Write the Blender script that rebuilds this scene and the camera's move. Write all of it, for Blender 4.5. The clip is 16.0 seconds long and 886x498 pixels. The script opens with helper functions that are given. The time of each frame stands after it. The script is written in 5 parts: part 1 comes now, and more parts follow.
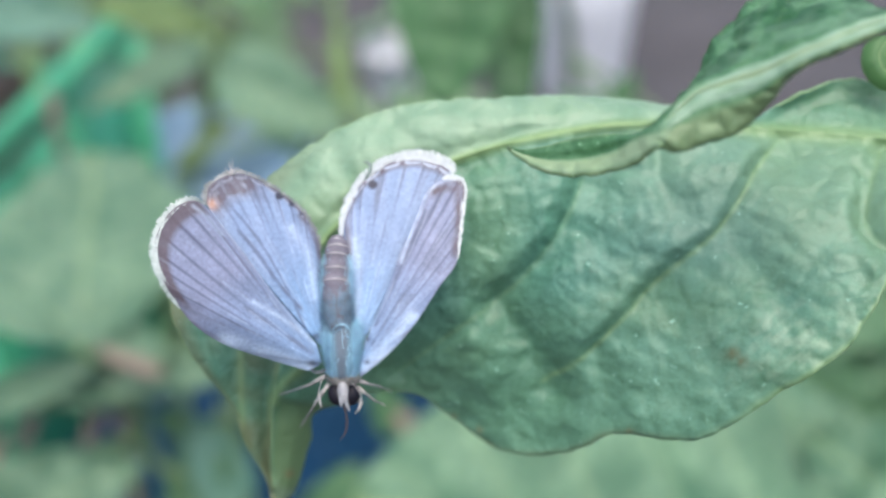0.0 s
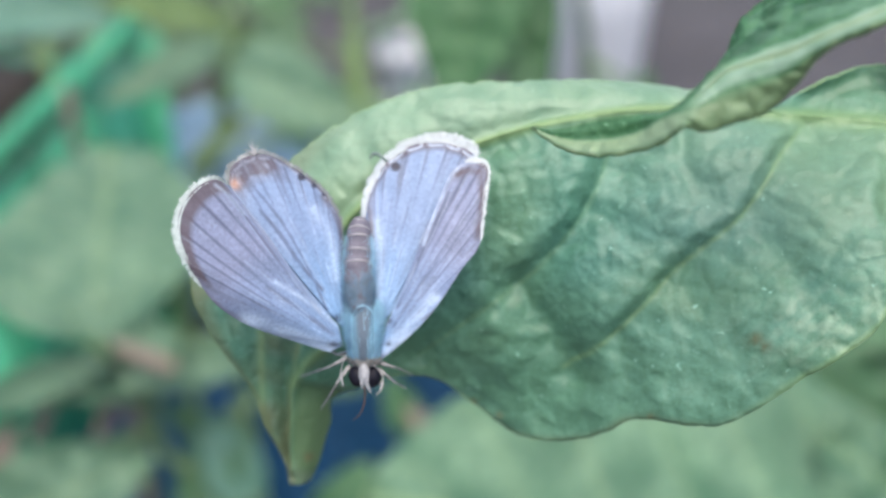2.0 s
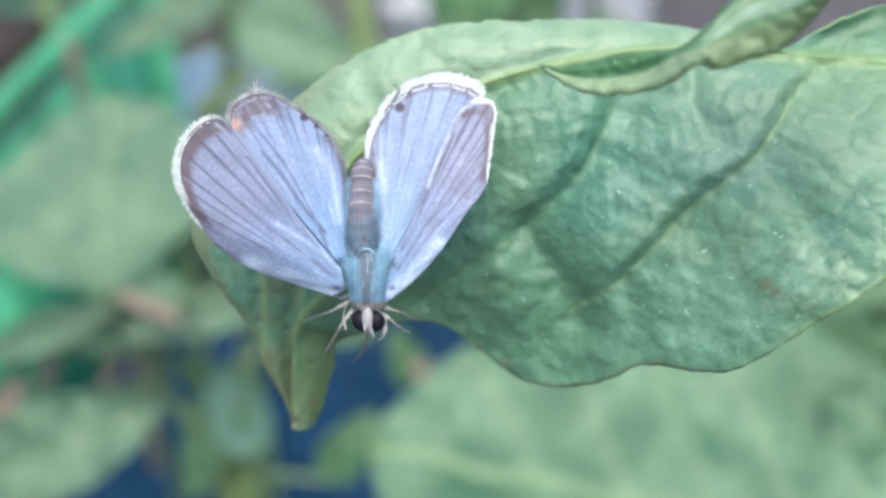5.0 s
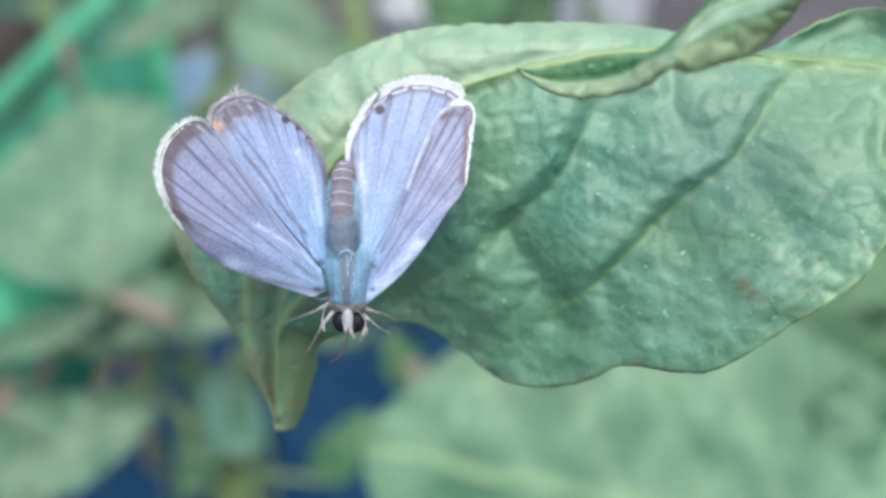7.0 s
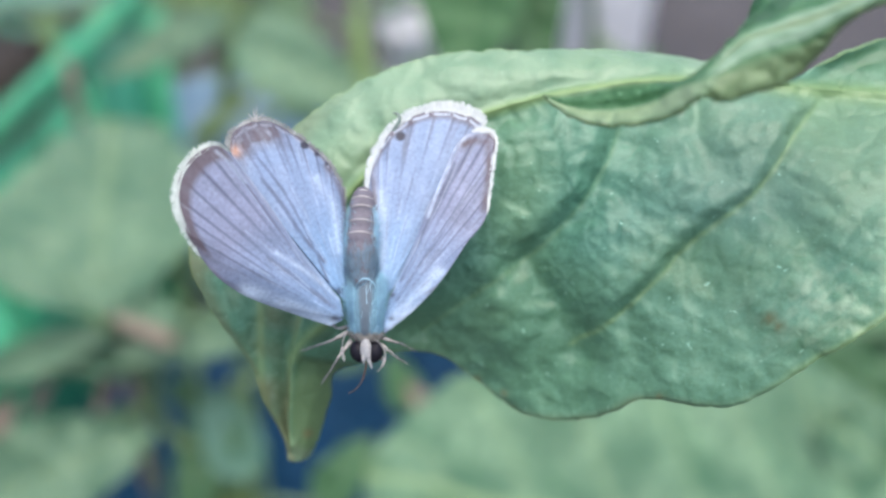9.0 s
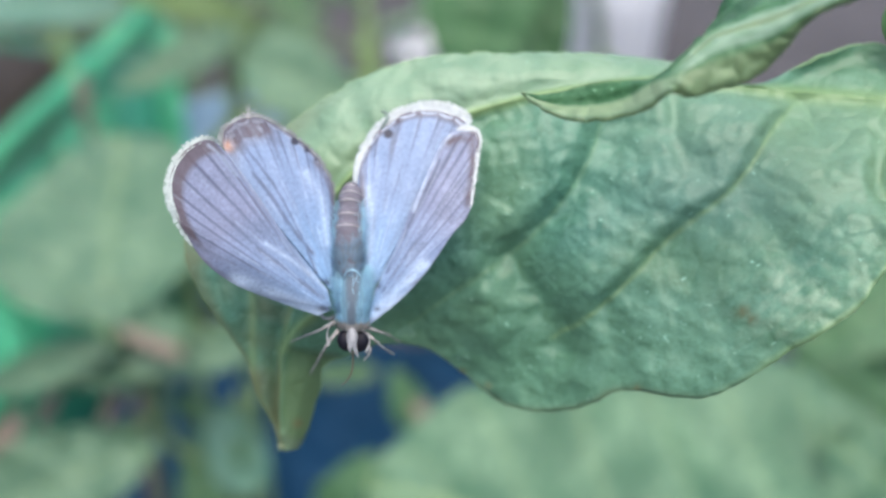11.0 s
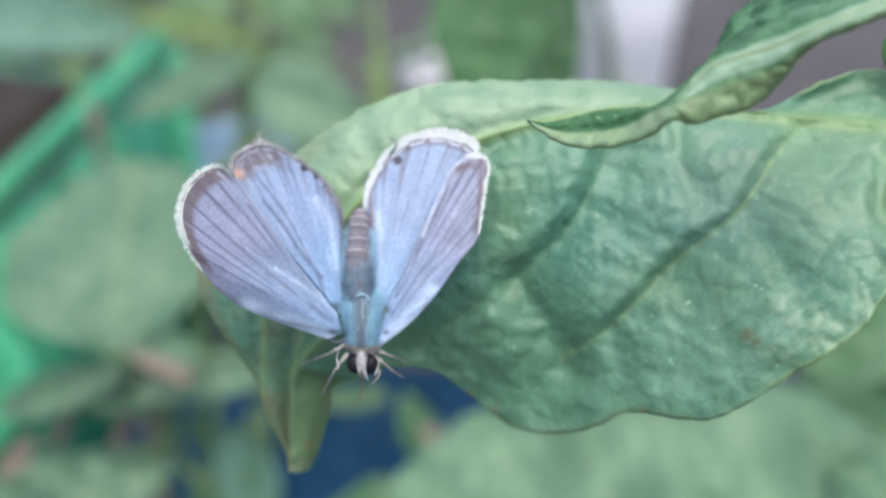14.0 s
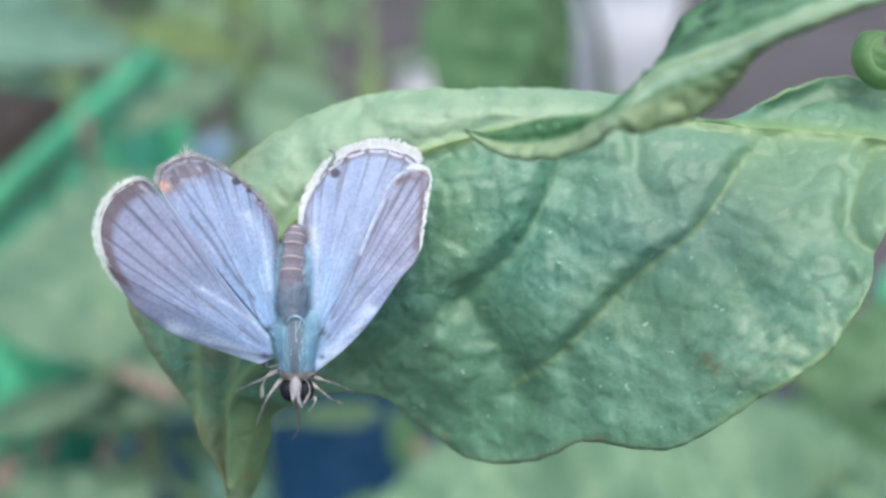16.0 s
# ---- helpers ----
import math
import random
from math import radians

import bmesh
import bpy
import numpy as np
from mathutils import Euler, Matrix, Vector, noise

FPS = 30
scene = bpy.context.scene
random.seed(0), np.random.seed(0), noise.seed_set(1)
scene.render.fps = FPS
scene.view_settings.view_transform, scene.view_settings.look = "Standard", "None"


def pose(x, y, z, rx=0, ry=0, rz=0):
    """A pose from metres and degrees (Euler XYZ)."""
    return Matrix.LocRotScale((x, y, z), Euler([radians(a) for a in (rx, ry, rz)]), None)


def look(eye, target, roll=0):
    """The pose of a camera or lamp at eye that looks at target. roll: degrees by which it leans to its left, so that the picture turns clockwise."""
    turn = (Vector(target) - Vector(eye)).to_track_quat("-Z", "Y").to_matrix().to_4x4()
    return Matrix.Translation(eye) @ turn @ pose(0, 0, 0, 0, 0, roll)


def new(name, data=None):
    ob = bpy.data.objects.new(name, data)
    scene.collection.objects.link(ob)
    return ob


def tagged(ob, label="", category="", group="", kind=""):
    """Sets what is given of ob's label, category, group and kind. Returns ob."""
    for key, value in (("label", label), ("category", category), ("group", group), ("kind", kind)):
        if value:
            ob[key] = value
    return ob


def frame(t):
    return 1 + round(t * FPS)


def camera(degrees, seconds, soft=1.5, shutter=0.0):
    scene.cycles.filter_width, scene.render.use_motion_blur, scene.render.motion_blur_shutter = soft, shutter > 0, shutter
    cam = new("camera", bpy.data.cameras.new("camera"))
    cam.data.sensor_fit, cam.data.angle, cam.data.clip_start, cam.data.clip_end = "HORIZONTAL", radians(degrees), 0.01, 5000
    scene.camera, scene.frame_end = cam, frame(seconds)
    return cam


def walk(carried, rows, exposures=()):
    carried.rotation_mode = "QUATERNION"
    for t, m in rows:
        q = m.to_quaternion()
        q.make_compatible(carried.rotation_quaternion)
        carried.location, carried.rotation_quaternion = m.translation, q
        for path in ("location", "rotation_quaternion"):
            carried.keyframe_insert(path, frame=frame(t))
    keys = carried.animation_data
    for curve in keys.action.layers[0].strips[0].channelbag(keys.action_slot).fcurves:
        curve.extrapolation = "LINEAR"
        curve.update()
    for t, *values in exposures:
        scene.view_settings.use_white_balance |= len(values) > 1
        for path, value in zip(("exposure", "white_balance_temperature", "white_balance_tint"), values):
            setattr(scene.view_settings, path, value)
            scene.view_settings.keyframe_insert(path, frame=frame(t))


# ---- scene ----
# ---- camera ----
cam = camera(40.0, 16.0, 2.6)
cam.data.dof.use_dof = True
cam.data.dof.focus_distance = 0.071
cam.data.dof.aperture_fstop = 26.0
PATH = [
    (0, pose(-0.00002, -0.06377, 0.69489, 54.961, -0.043, -0.043)),
    (0.5, pose(0.00032, -0.06387, 0.69492, 55.064, -0.028, 0.160)),
    (1, pose(-0.00019, -0.06425, 0.69510, 55.039, 0.086, 0.359)),
    (1.5, pose(-0.00052, -0.06456, 0.69532, 55.601, 0.196, 0.581)),
    (2, pose(-0.00065, -0.06423, 0.69383, 54.983, -0.135, 0.722)),
    (2.5, pose(-0.00015, -0.06408, 0.69252, 53.998, -0.128, 1.248)),
    (3, pose(0.00017, -0.06337, 0.69243, 53.946, -0.042, 1.336)),
    (3.5, pose(0.00052, -0.06367, 0.69185, 53.821, -0.195, 1.355)),
    (6, pose(-0.00121, -0.06311, 0.69338, 52.421, -0.031, 0.839)),
    (6.5, pose(0.00119, -0.06275, 0.69369, 53.050, -0.006, 0.808)),
    (7, pose(0.00047, -0.06387, 0.69288, 52.824, -0.210, 0.957)),
    (7.5, pose(0.00052, -0.06384, 0.69329, 53.388, -0.292, 1.015)),
    (8, pose(-0.00046, -0.06324, 0.69279, 53.910, -0.590, 1.126)),
    (8.5, pose(-0.00089, -0.06240, 0.69228, 53.938, -0.682, 1.159)),
    (11, pose(0.00075, -0.06574, 0.69245, 54.950, -0.791, 1.858)),
    (11.5, pose(0.00193, -0.06602, 0.69278, 55.379, -0.870, 1.929)),
    (12, pose(0.00299, -0.06537, 0.69267, 55.502, -0.689, 2.012)),
    (12.5, pose(0.00348, -0.06454, 0.69261, 55.730, -0.664, 1.909)),
    (13, pose(0.00258, -0.06485, 0.69287, 55.832, -0.418, 2.018)),
    (13.5, pose(0.00117, -0.06639, 0.69259, 55.779, -0.594, 2.220)),
    (14, pose(0.00094, -0.06679, 0.69320, 56.085, -0.444, 2.217)),
    (14.5, pose(0.00155, -0.06635, 0.69306, 56.293, -0.411, 2.200)),
    (15, pose(0.00279, -0.06572, 0.69196, 56.000, -0.508, 2.280)),
    (15.5, pose(0.00445, -0.06410, 0.69184, 56.496, -0.495, 2.109)),
    (16, pose(0.00443, -0.06246, 0.69081, 56.698, -0.337, 2.209)),
]
walk(cam, PATH, [(0.0, 1.5), (1.0, 1.44), (1.5, 1.41), (2.0, 1.46), (3.5, 1.62), (6.0, 1.65), (7.0, 1.58), (8.5, 1.5), (11.0, 1.48), (14.5, 1.45), (16.0, 1.46)])

# ---- light: an open, hazy sky over a shaded garden ----
world = bpy.data.worlds.new("sky")
scene.world = world
world.use_nodes = True
sky = world.node_tree.nodes.new("ShaderNodeTexSky")
sky.sky_type, sky.sun_disc = "NISHITA", False
sky.sun_elevation, sky.sun_rotation = radians(75), radians(167)
sky.air_density, sky.dust_density = 1.0, 3.0
back = world.node_tree.nodes["Background"]
world.node_tree.links.new(sky.outputs["Color"], back.inputs["Color"])
back.inputs["Strength"].default_value = 0.12
sun = new("sun", bpy.data.lights.new("sun", "SUN"))
sun.data.energy, sun.data.angle, sun.data.color = 1.1, radians(50), (1.0, 0.97, 0.92)
sun.matrix_basis = look((0.06, -0.25, 1.65), (0, 0, 0.65))

MM = 0.001
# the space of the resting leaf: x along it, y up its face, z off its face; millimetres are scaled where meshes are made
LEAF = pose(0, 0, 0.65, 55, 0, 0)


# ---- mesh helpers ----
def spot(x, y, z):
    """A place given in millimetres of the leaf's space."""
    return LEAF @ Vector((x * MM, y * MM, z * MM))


def empty(name, m):
    ob = new(name)
    ob.empty_display_size = 0.01
    ob.matrix_basis = m
    return ob


def finish(ob, material, parent, label, smooth=True):
    if material:
        ob.data.materials.append(material)
    if smooth:
        ob.data.polygons.foreach_set("use_smooth", [True] * len(ob.data.polygons))
    if parent:
        ob.parent = parent
    if label:
        ob["label"] = label
    return ob


def part(name, bm, material, parent=None, label=""):
    me = bpy.data.meshes.new(name)
    bm.to_mesh(me)
    bm.free()
    return finish(new(name, me), material, parent, label)


def mesh_part(name, verts, faces, material, parent=None, label="", attrs=None):
    me = bpy.data.meshes.new(name)
    me.from_pydata([tuple(v) for v in verts], [], faces)
    for key, values in (attrs or {}).items():
        me.attributes.new(key, "FLOAT", "POINT").data.foreach_set("value", np.asarray(values, dtype=np.float32))
    me.update()
    return finish(new(name, me), material, parent, label)


def spline(points, n):
    """n places evenly spread along a Catmull-Rom curve through the points."""
    p = np.asarray(points, dtype=float)
    p = np.concatenate([[2 * p[0] - p[1]], p, [2 * p[-1] - p[-2]]])
    u = np.linspace(0, len(p) - 3 - 1e-9, n)
    k = u.astype(int)
    f = (u - k).reshape(-1, *([1] * (p.ndim - 1)))
    a, b, c, d = p[k], p[k + 1], p[k + 2], p[k + 3]
    return 0.5 * (2 * b + (c - a) * f + (2 * a - 5 * b + 4 * c - d) * f**2 + (3 * b - a - 3 * c + d) * f**3)


def grid_faces(n, m):
    return [(i * m + j, (i + 1) * m + j, (i + 1) * m + j + 1, i * m + j + 1) for i in range(n - 1) for j in range(m - 1)]


def wave(p, scale, seed=0.0):
    return noise.noise(Vector((p[0] / scale + seed, p[1] / scale - seed, p[2] / scale if len(p) > 2 else seed)))


def cells(p, scale, seed=0.0):
    """Blistered cells: 0 in the creases between them, up to about 1 on top."""
    x, y = p[0] / scale + 0.35 * wave(p, scale * 1.3, seed + 1), p[1] / scale + 0.35 * wave(p, scale * 1.3, seed + 5)
    near = noise.voronoi(Vector((x + seed, y - seed, seed)))[0]
    gap = min((near[1] - near[0]) / 0.45, 1.0)
    return gap * gap * (3 - 2 * gap)


def tube_mesh(points, radii, sides=8, n=24):
    """Vertices and faces of a closed tapered tube along a curve."""
    c = spline(points, n)
    r = np.interp(np.linspace(0, 1, n), np.linspace(0, 1, len(radii)), radii)
    verts, faces = [], []
    for i in range(n):
        t = Vector(c[min(i + 1, n - 1)] - c[max(i - 1, 0)]).normalized()
        side = t.orthogonal().normalized() if i == 0 else (side - t * side.dot(t)).normalized()
        up = t.cross(side)
        for k in range(sides):
            a = 2 * math.pi * k / sides
            verts.append(tuple(Vector(c[i]) + (side * math.cos(a) + up * math.sin(a)) * r[i]))
    for i in range(n - 1):
        for k in range(sides):
            q = (k + 1) % sides
            faces.append((i * sides + k, i * sides + q, (i + 1) * sides + q, (i + 1) * sides + k))
    faces += [tuple(range(sides))[::-1], tuple(range((n - 1) * sides, n * sides))]
    return verts, faces


def tube(name, points, radii, material, parent=None, label="", sides=8, n=24, scale=MM):
    v, f = tube_mesh(points, radii, sides, n)
    return mesh_part(name, np.array(v) * scale, f, material, parent, label)


def ball(name, centre, size, material, parent, label="", turn=(0, 0, 0), rough=0.0, seed=1.0):
    """An uneven rounded body, in millimetres."""
    bm = bmesh.new()
    bmesh.ops.create_uvsphere(bm, u_segments=28, v_segments=18, radius=1.0)
    m = pose(0, 0, 0, *turn)
    for v in bm.verts:
        k = 1 + rough * wave(v.co, 0.4, seed)
        v.co = (m @ Vector((v.co.x * size[0], v.co.y * size[1], v.co.z * size[2])) * k + Vector(centre)) * MM
    return part(name, bm, material, parent, label)


# ---- materials ----
def nodes_of(name):
    mat = bpy.data.materials.new(name)
    mat.use_nodes = True
    return mat, mat.node_tree.nodes, mat.node_tree.links, mat.node_tree.nodes["Principled BSDF"]


def mix(nodes, links, factor, a, b, how="MIX"):
    n = nodes.new("ShaderNodeMix")
    n.data_type, n.blend_type = "RGBA", how
    for socket, value in ((n.inputs[0], factor), (n.inputs[6], a), (n.inputs[7], b)):
        if isinstance(value, bpy.types.NodeSocket):
            links.new(value, socket)
        elif isinstance(value, tuple):
            socket.default_value = (*value, 1)
        else:
            socket.default_value = value
    return n.outputs[2]


def noise_node(nodes, links, scale, detail=4.0, rough=0.6, low=0.35, high=0.65, coords="Object"):
    at = nodes.new("ShaderNodeTexCoord")
    n = nodes.new("ShaderNodeTexNoise")
    n.inputs["Scale"].default_value, n.inputs["Detail"].default_value, n.inputs["Roughness"].default_value = scale, detail, rough
    links.new(at.outputs[coords], n.inputs["Vector"])
    r = nodes.new("ShaderNodeMapRange")
    r.inputs["From Min"].default_value, r.inputs["From Max"].default_value = low, high
    links.new(n.outputs["Fac"], r.inputs["Value"])
    return r.outputs["Result"]


def attribute(nodes, name):
    n = nodes.new("ShaderNodeAttribute")
    n.attribute_name = name
    return n.outputs["Fac"]


def bump(nodes, links, bsdf, height, strength, distance):
    n = nodes.new("ShaderNodeBump")
    n.inputs["Strength"].default_value, n.inputs["Distance"].default_value = strength, distance
    links.new(height, n.inputs["Height"])
    links.new(n.outputs["Normal"], bsdf.inputs["Normal"])


def plain(name, colour, rough=0.5, metal=0.0, scale=300.0, spread=0.25, relief=0.15, depth=0.0002, shine=0.5):
    mat, nodes, links, bsdf = nodes_of(name)
    fine, broad = noise_node(nodes, links, scale * 6), noise_node(nodes, links, scale)
    dark = tuple(c * (1 - spread) for c in colour)
    light = tuple(min(c * (1 + spread), 0.9) for c in colour)
    c = mix(nodes, links, broad, dark, light)
    c = mix(nodes, links, fine, c, tuple(c2 * 0.8 for c2 in colour))
    links.new(c, bsdf.inputs["Base Color"])
    bsdf.inputs["Roughness"].default_value, bsdf.inputs["Metallic"].default_value = rough, metal
    bsdf.inputs["Specular IOR Level"].default_value = shine
    bump(nodes, links, bsdf, fine, relief, depth)
    return mat


def leaf_material(name, dark, light, rib, scale, rough=0.42, through_light=0.25, fine_depth=0.00012, vary=0.0, bloom=0.0, cells=0.0, pale_lit=(0.25, 0.36, 0.25)):
    """Leaf green in patches, paler along the ribs, with a waxy skin and some light coming through."""
    mat, nodes, links, bsdf = nodes_of(name)
    broad = noise_node(nodes, links, scale, 3.0, 0.55, *((0.3, 0.7) if bloom else (0.4, 0.62)))
    fine = noise_node(nodes, links, scale * 7, 5.0, 0.65, 0.35, 0.68)
    c = mix(nodes, links, broad, dark, light)
    c = mix(nodes, links, fine, c, tuple(v * 0.85 for v in dark))
    if bloom:
        grain = noise_node(nodes, links, scale * 26, 3.0, 0.6, 0.5, 1.1)
        c = mix(nodes, links, grain, c, tuple(v * 1.25 for v in light))
        speck = noise_node(nodes, links, scale * 15, 2.0, 0.5, 0.69, 0.78)
        c = mix(nodes, links, speck, c, tuple(min(v * 1.5 + bloom, 0.8) for v in light))
    if vary:
        info = nodes.new("ShaderNodeObjectInfo")
        hsv = nodes.new("ShaderNodeHueSaturation")
        r = nodes.new("ShaderNodeMapRange")
        r.inputs["To Min"].default_value, r.inputs["To Max"].default_value = 1 - vary, 1 + vary
        links.new(info.outputs["Random"], r.inputs["Value"])
        links.new(r.outputs["Result"], hsv.inputs["Value"])
        links.new(c, hsv.inputs["Color"])
        c = hsv.outputs["Color"]
    # deep green of fold and patches; on the base lobe it paints shade
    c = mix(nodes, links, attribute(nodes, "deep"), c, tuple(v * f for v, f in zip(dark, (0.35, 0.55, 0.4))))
    # pale ribs, edges and bloom, and brighter light painted on the upper blade
    c = mix(nodes, links, attribute(nodes, "pale_lit"), c, pale_lit)
    c = mix(nodes, links, attribute(nodes, "rib"), c, rib)
    c = mix(nodes, links, attribute(nodes, "stain"), c, (0.16, 0.14, 0.06))
    links.new(c, bsdf.inputs["Base Color"])
    bsdf.inputs["Roughness"].default_value = rough
    bsdf.inputs["Specular IOR Level"].default_value = 0.5
    height = fine
    if cells:
        # the net of small veins between the ribs
        at, net, warp = nodes.new("ShaderNodeTexCoord"), nodes.new("ShaderNodeTexVoronoi"), nodes.new("ShaderNodeTexNoise")
        net.feature = "DISTANCE_TO_EDGE"
        net.inputs["Scale"].default_value, warp.inputs["Scale"].default_value = cells, cells * 0.6
        shift = nodes.new("ShaderNodeVectorMath")
        shift.operation = "MULTIPLY_ADD"
        shift.inputs[1].default_value = (0.0008, 0.0008, 0.0008)
        links.new(at.outputs["Object"], warp.inputs["Vector"])
        links.new(warp.outputs["Color"], shift.inputs[0])
        links.new(at.outputs["Object"], shift.inputs[2])
        links.new(shift.outputs[0], net.inputs["Vector"])
        raised = nodes.new("ShaderNodeMapRange")
        raised.inputs["From Max"].default_value, raised.inputs["To Max"].default_value = 0.3, 0.55
        raised.interpolation_type = "SMOOTHSTEP"
        links.new(net.outputs["Distance"], raised.inputs["Value"])
        total = nodes.new("ShaderNodeMath")
        links.new(raised.outputs["Result"], total.inputs[0])
        total.operation = "MULTIPLY_ADD"
        total.inputs[1].default_value = 1.0
        less = nodes.new("ShaderNodeMath")
        less.operation = "MULTIPLY"
        less.inputs[1].default_value = 0.35
        links.new(fine, less.inputs[0])
        links.new(less.outputs[0], total.inputs[2])
        height = total.outputs[0]
    bump(nodes, links, bsdf, height, 0.6, fine_depth)
    leak = nodes.new("ShaderNodeBsdfTranslucent")
    links.new(c, leak.inputs["Color"])
    both = nodes.new("ShaderNodeMixShader")
    both.inputs[0].default_value = through_light
    links.new(bsdf.outputs[0], both.inputs[1])
    links.new(leak.outputs[0], both.inputs[2])
    links.new(both.outputs[0], nodes["Material Output"].inputs["Surface"])
    return mat


def wing_material(name, ground, base_tint, band, vein):
    """Scaled wing: a pale violet ground, bluer towards the root, dusky veins and a brown border."""
    mat, nodes, links, bsdf = nodes_of(name)
    grain = noise_node(nodes, links, 4800, 4.0, 0.65, 0.3, 0.7)
    patch = noise_node(nodes, links, 700, 3.0, 0.5, 0.35, 0.7)
    c = mix(nodes, links, patch, ground, tuple(v * 0.82 for v in ground))
    c = mix(nodes, links, attribute(nodes, "root"), c, base_tint)
    c = mix(nodes, links, attribute(nodes, "streak"), c, tuple(v * 0.5 for v in ground))
    c = mix(nodes, links, attribute(nodes, "vein"), c, vein)
    c = mix(nodes, links, attribute(nodes, "band"), c, band)
    c = mix(nodes, links, attribute(nodes, "orange"), c, (0.55, 0.25, 0.09))
    c = mix(nodes, links, attribute(nodes, "pale"), c, (0.58, 0.68, 0.80))
    c = mix(nodes, links, attribute(nodes, "black"), c, (0.015, 0.015, 0.03))
    g = mix(nodes, links, 0.2, c, grain, "OVERLAY")
    links.new(g, bsdf.inputs["Base Color"])
    bsdf.inputs["Roughness"].default_value = 0.55
    bsdf.inputs["Sheen Weight"].default_value = 0.1
    bump(nodes, links, bsdf, grain, 0.25, 0.00004)
    return mat


MAIN_LEAF = leaf_material("leaf_main", (0.058, 0.178, 0.110), (0.118, 0.272, 0.190), (0.22, 0.33, 0.13), 130, 0.43, 0.2, 0.00018, 0.0, 0.1, 640)
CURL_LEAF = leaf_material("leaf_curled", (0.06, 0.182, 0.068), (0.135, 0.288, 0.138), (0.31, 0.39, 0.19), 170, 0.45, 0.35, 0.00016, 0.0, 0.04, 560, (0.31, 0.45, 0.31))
FAR_LEAF = leaf_material("leaf_far", (0.072, 0.17, 0.072), (0.215, 0.36, 0.188), (0.27, 0.37, 0.18), 42, 0.5, 0.3, 0.0006, 0.22)
PALE_LEAF = leaf_material("leaf_pale", (0.06, 0.155, 0.078), (0.205, 0.345, 0.198), (0.27, 0.39, 0.19), 44, 0.5, 0.3, 0.0006, 0.1)
TEAL_LEAF = leaf_material("leaf_blue_green", (0.09, 0.22, 0.15), (0.17, 0.33, 0.25), (0.25, 0.37, 0.22), 36, 0.5, 0.3, 0.0006, 0.1)
YOUNG_LEAF = leaf_material("leaf_young", (0.075, 0.19, 0.055), (0.125, 0.26, 0.09), (0.2, 0.32, 0.13), 60, 0.55, 0.35, 0.0001)
DARK_LEAF = leaf_material("leaf_dark", (0.048, 0.13, 0.052), (0.085, 0.185, 0.078), (0.14, 0.24, 0.09), 30, 0.45, 0.3, 0.0006, 0.2)
HANGING_LEAF = leaf_material("leaf_hanging", (0.038, 0.125, 0.038), (0.065, 0.175, 0.058), (0.12, 0.22, 0.09), 30, 0.5, 0.3, 0.0006, 0.12)
ROUND_LEAF = leaf_material("leaf_round_pale", (0.085, 0.185, 0.105), (0.235, 0.36, 0.21), (0.27, 0.38, 0.19), 38, 0.5, 0.3, 0.0006, 0.1)
OLIVE_LEAF = leaf_material("leaf_yellow_green", (0.10, 0.18, 0.045), (0.24, 0.37, 0.13), (0.27, 0.34, 0.13), 40, 0.5, 0.35, 0.0006, 0.2)
STEM = plain("stem_green", (0.13, 0.21, 0.08), 0.5, 0, 120, 0.3, 0.3, 0.0005)
WING = wing_material("wing_violet", (0.2, 0.218, 0.308), (0.16, 0.3, 0.475), (0.075, 0.052, 0.058), (0.05, 0.052, 0.09))
FRINGE = plain("fringe_white", (0.64, 0.67, 0.66), 0.8, 0, 2500, 0.12, 0.1, 0.00002)
FRINGE_DULL = plain("fringe_grey_white", (0.50, 0.55, 0.51), 0.8, 0, 2500, 0.3, 0.1, 0.00002)
FRINGE_WORN = plain("fringe_worn", (0.30, 0.31, 0.30), 0.8, 0, 1100, 0.55, 0.1, 0.00002)
FUR_BLUE = plain("hair_blue", (0.40, 0.64, 0.80), 0.75, 0, 1800, 0.3, 0.2, 0.00004)
FUR_TEAL = plain("hair_teal", (0.19, 0.28, 0.35), 0.75, 0, 1800, 0.3, 0.2, 0.00004)
THORAX = wing_material("thorax_blue", (0.13, 0.25, 0.32), (0.13, 0.25, 0.32), (0.075, 0.10, 0.125), (0.05, 0.052, 0.09))
FUR_DARK = plain("hair_black", (0.03, 0.03, 0.035), 0.8, 0, 1800, 0.3, 0.2, 0.00004)
FUR_GREY = plain("abdomen_grey", (0.14, 0.125, 0.15), 0.75, 0, 1800, 0.35, 0.3, 0.00005)
TAIL = plain("tail_grey", (0.17, 0.22, 0.19), 0.75, 0, 1800, 0.3, 0.2, 0.00004)
RING = plain("ring_pale", (0.47, 0.44, 0.42), 0.8, 0, 2500, 0.2, 0.1, 0.00003)
EYE = plain("eye_black", (0.011, 0.010, 0.015), 0.45, 0, 2500, 0.3, 0.1, 0.00002, 0.12)
PALP = plain("palp_white", (0.40, 0.39, 0.39), 0.8, 0, 1500, 0.5, 0.6, 0.0001)
LIMB = plain("leg_buff", (0.29, 0.272, 0.25), 0.7, 0, 2400, 0.8, 0.2, 0.00003)
PROBOSCIS = plain("proboscis_brown", (0.12, 0.07, 0.055), 0.4, 0, 2500, 0.3, 0.1, 0.00002)

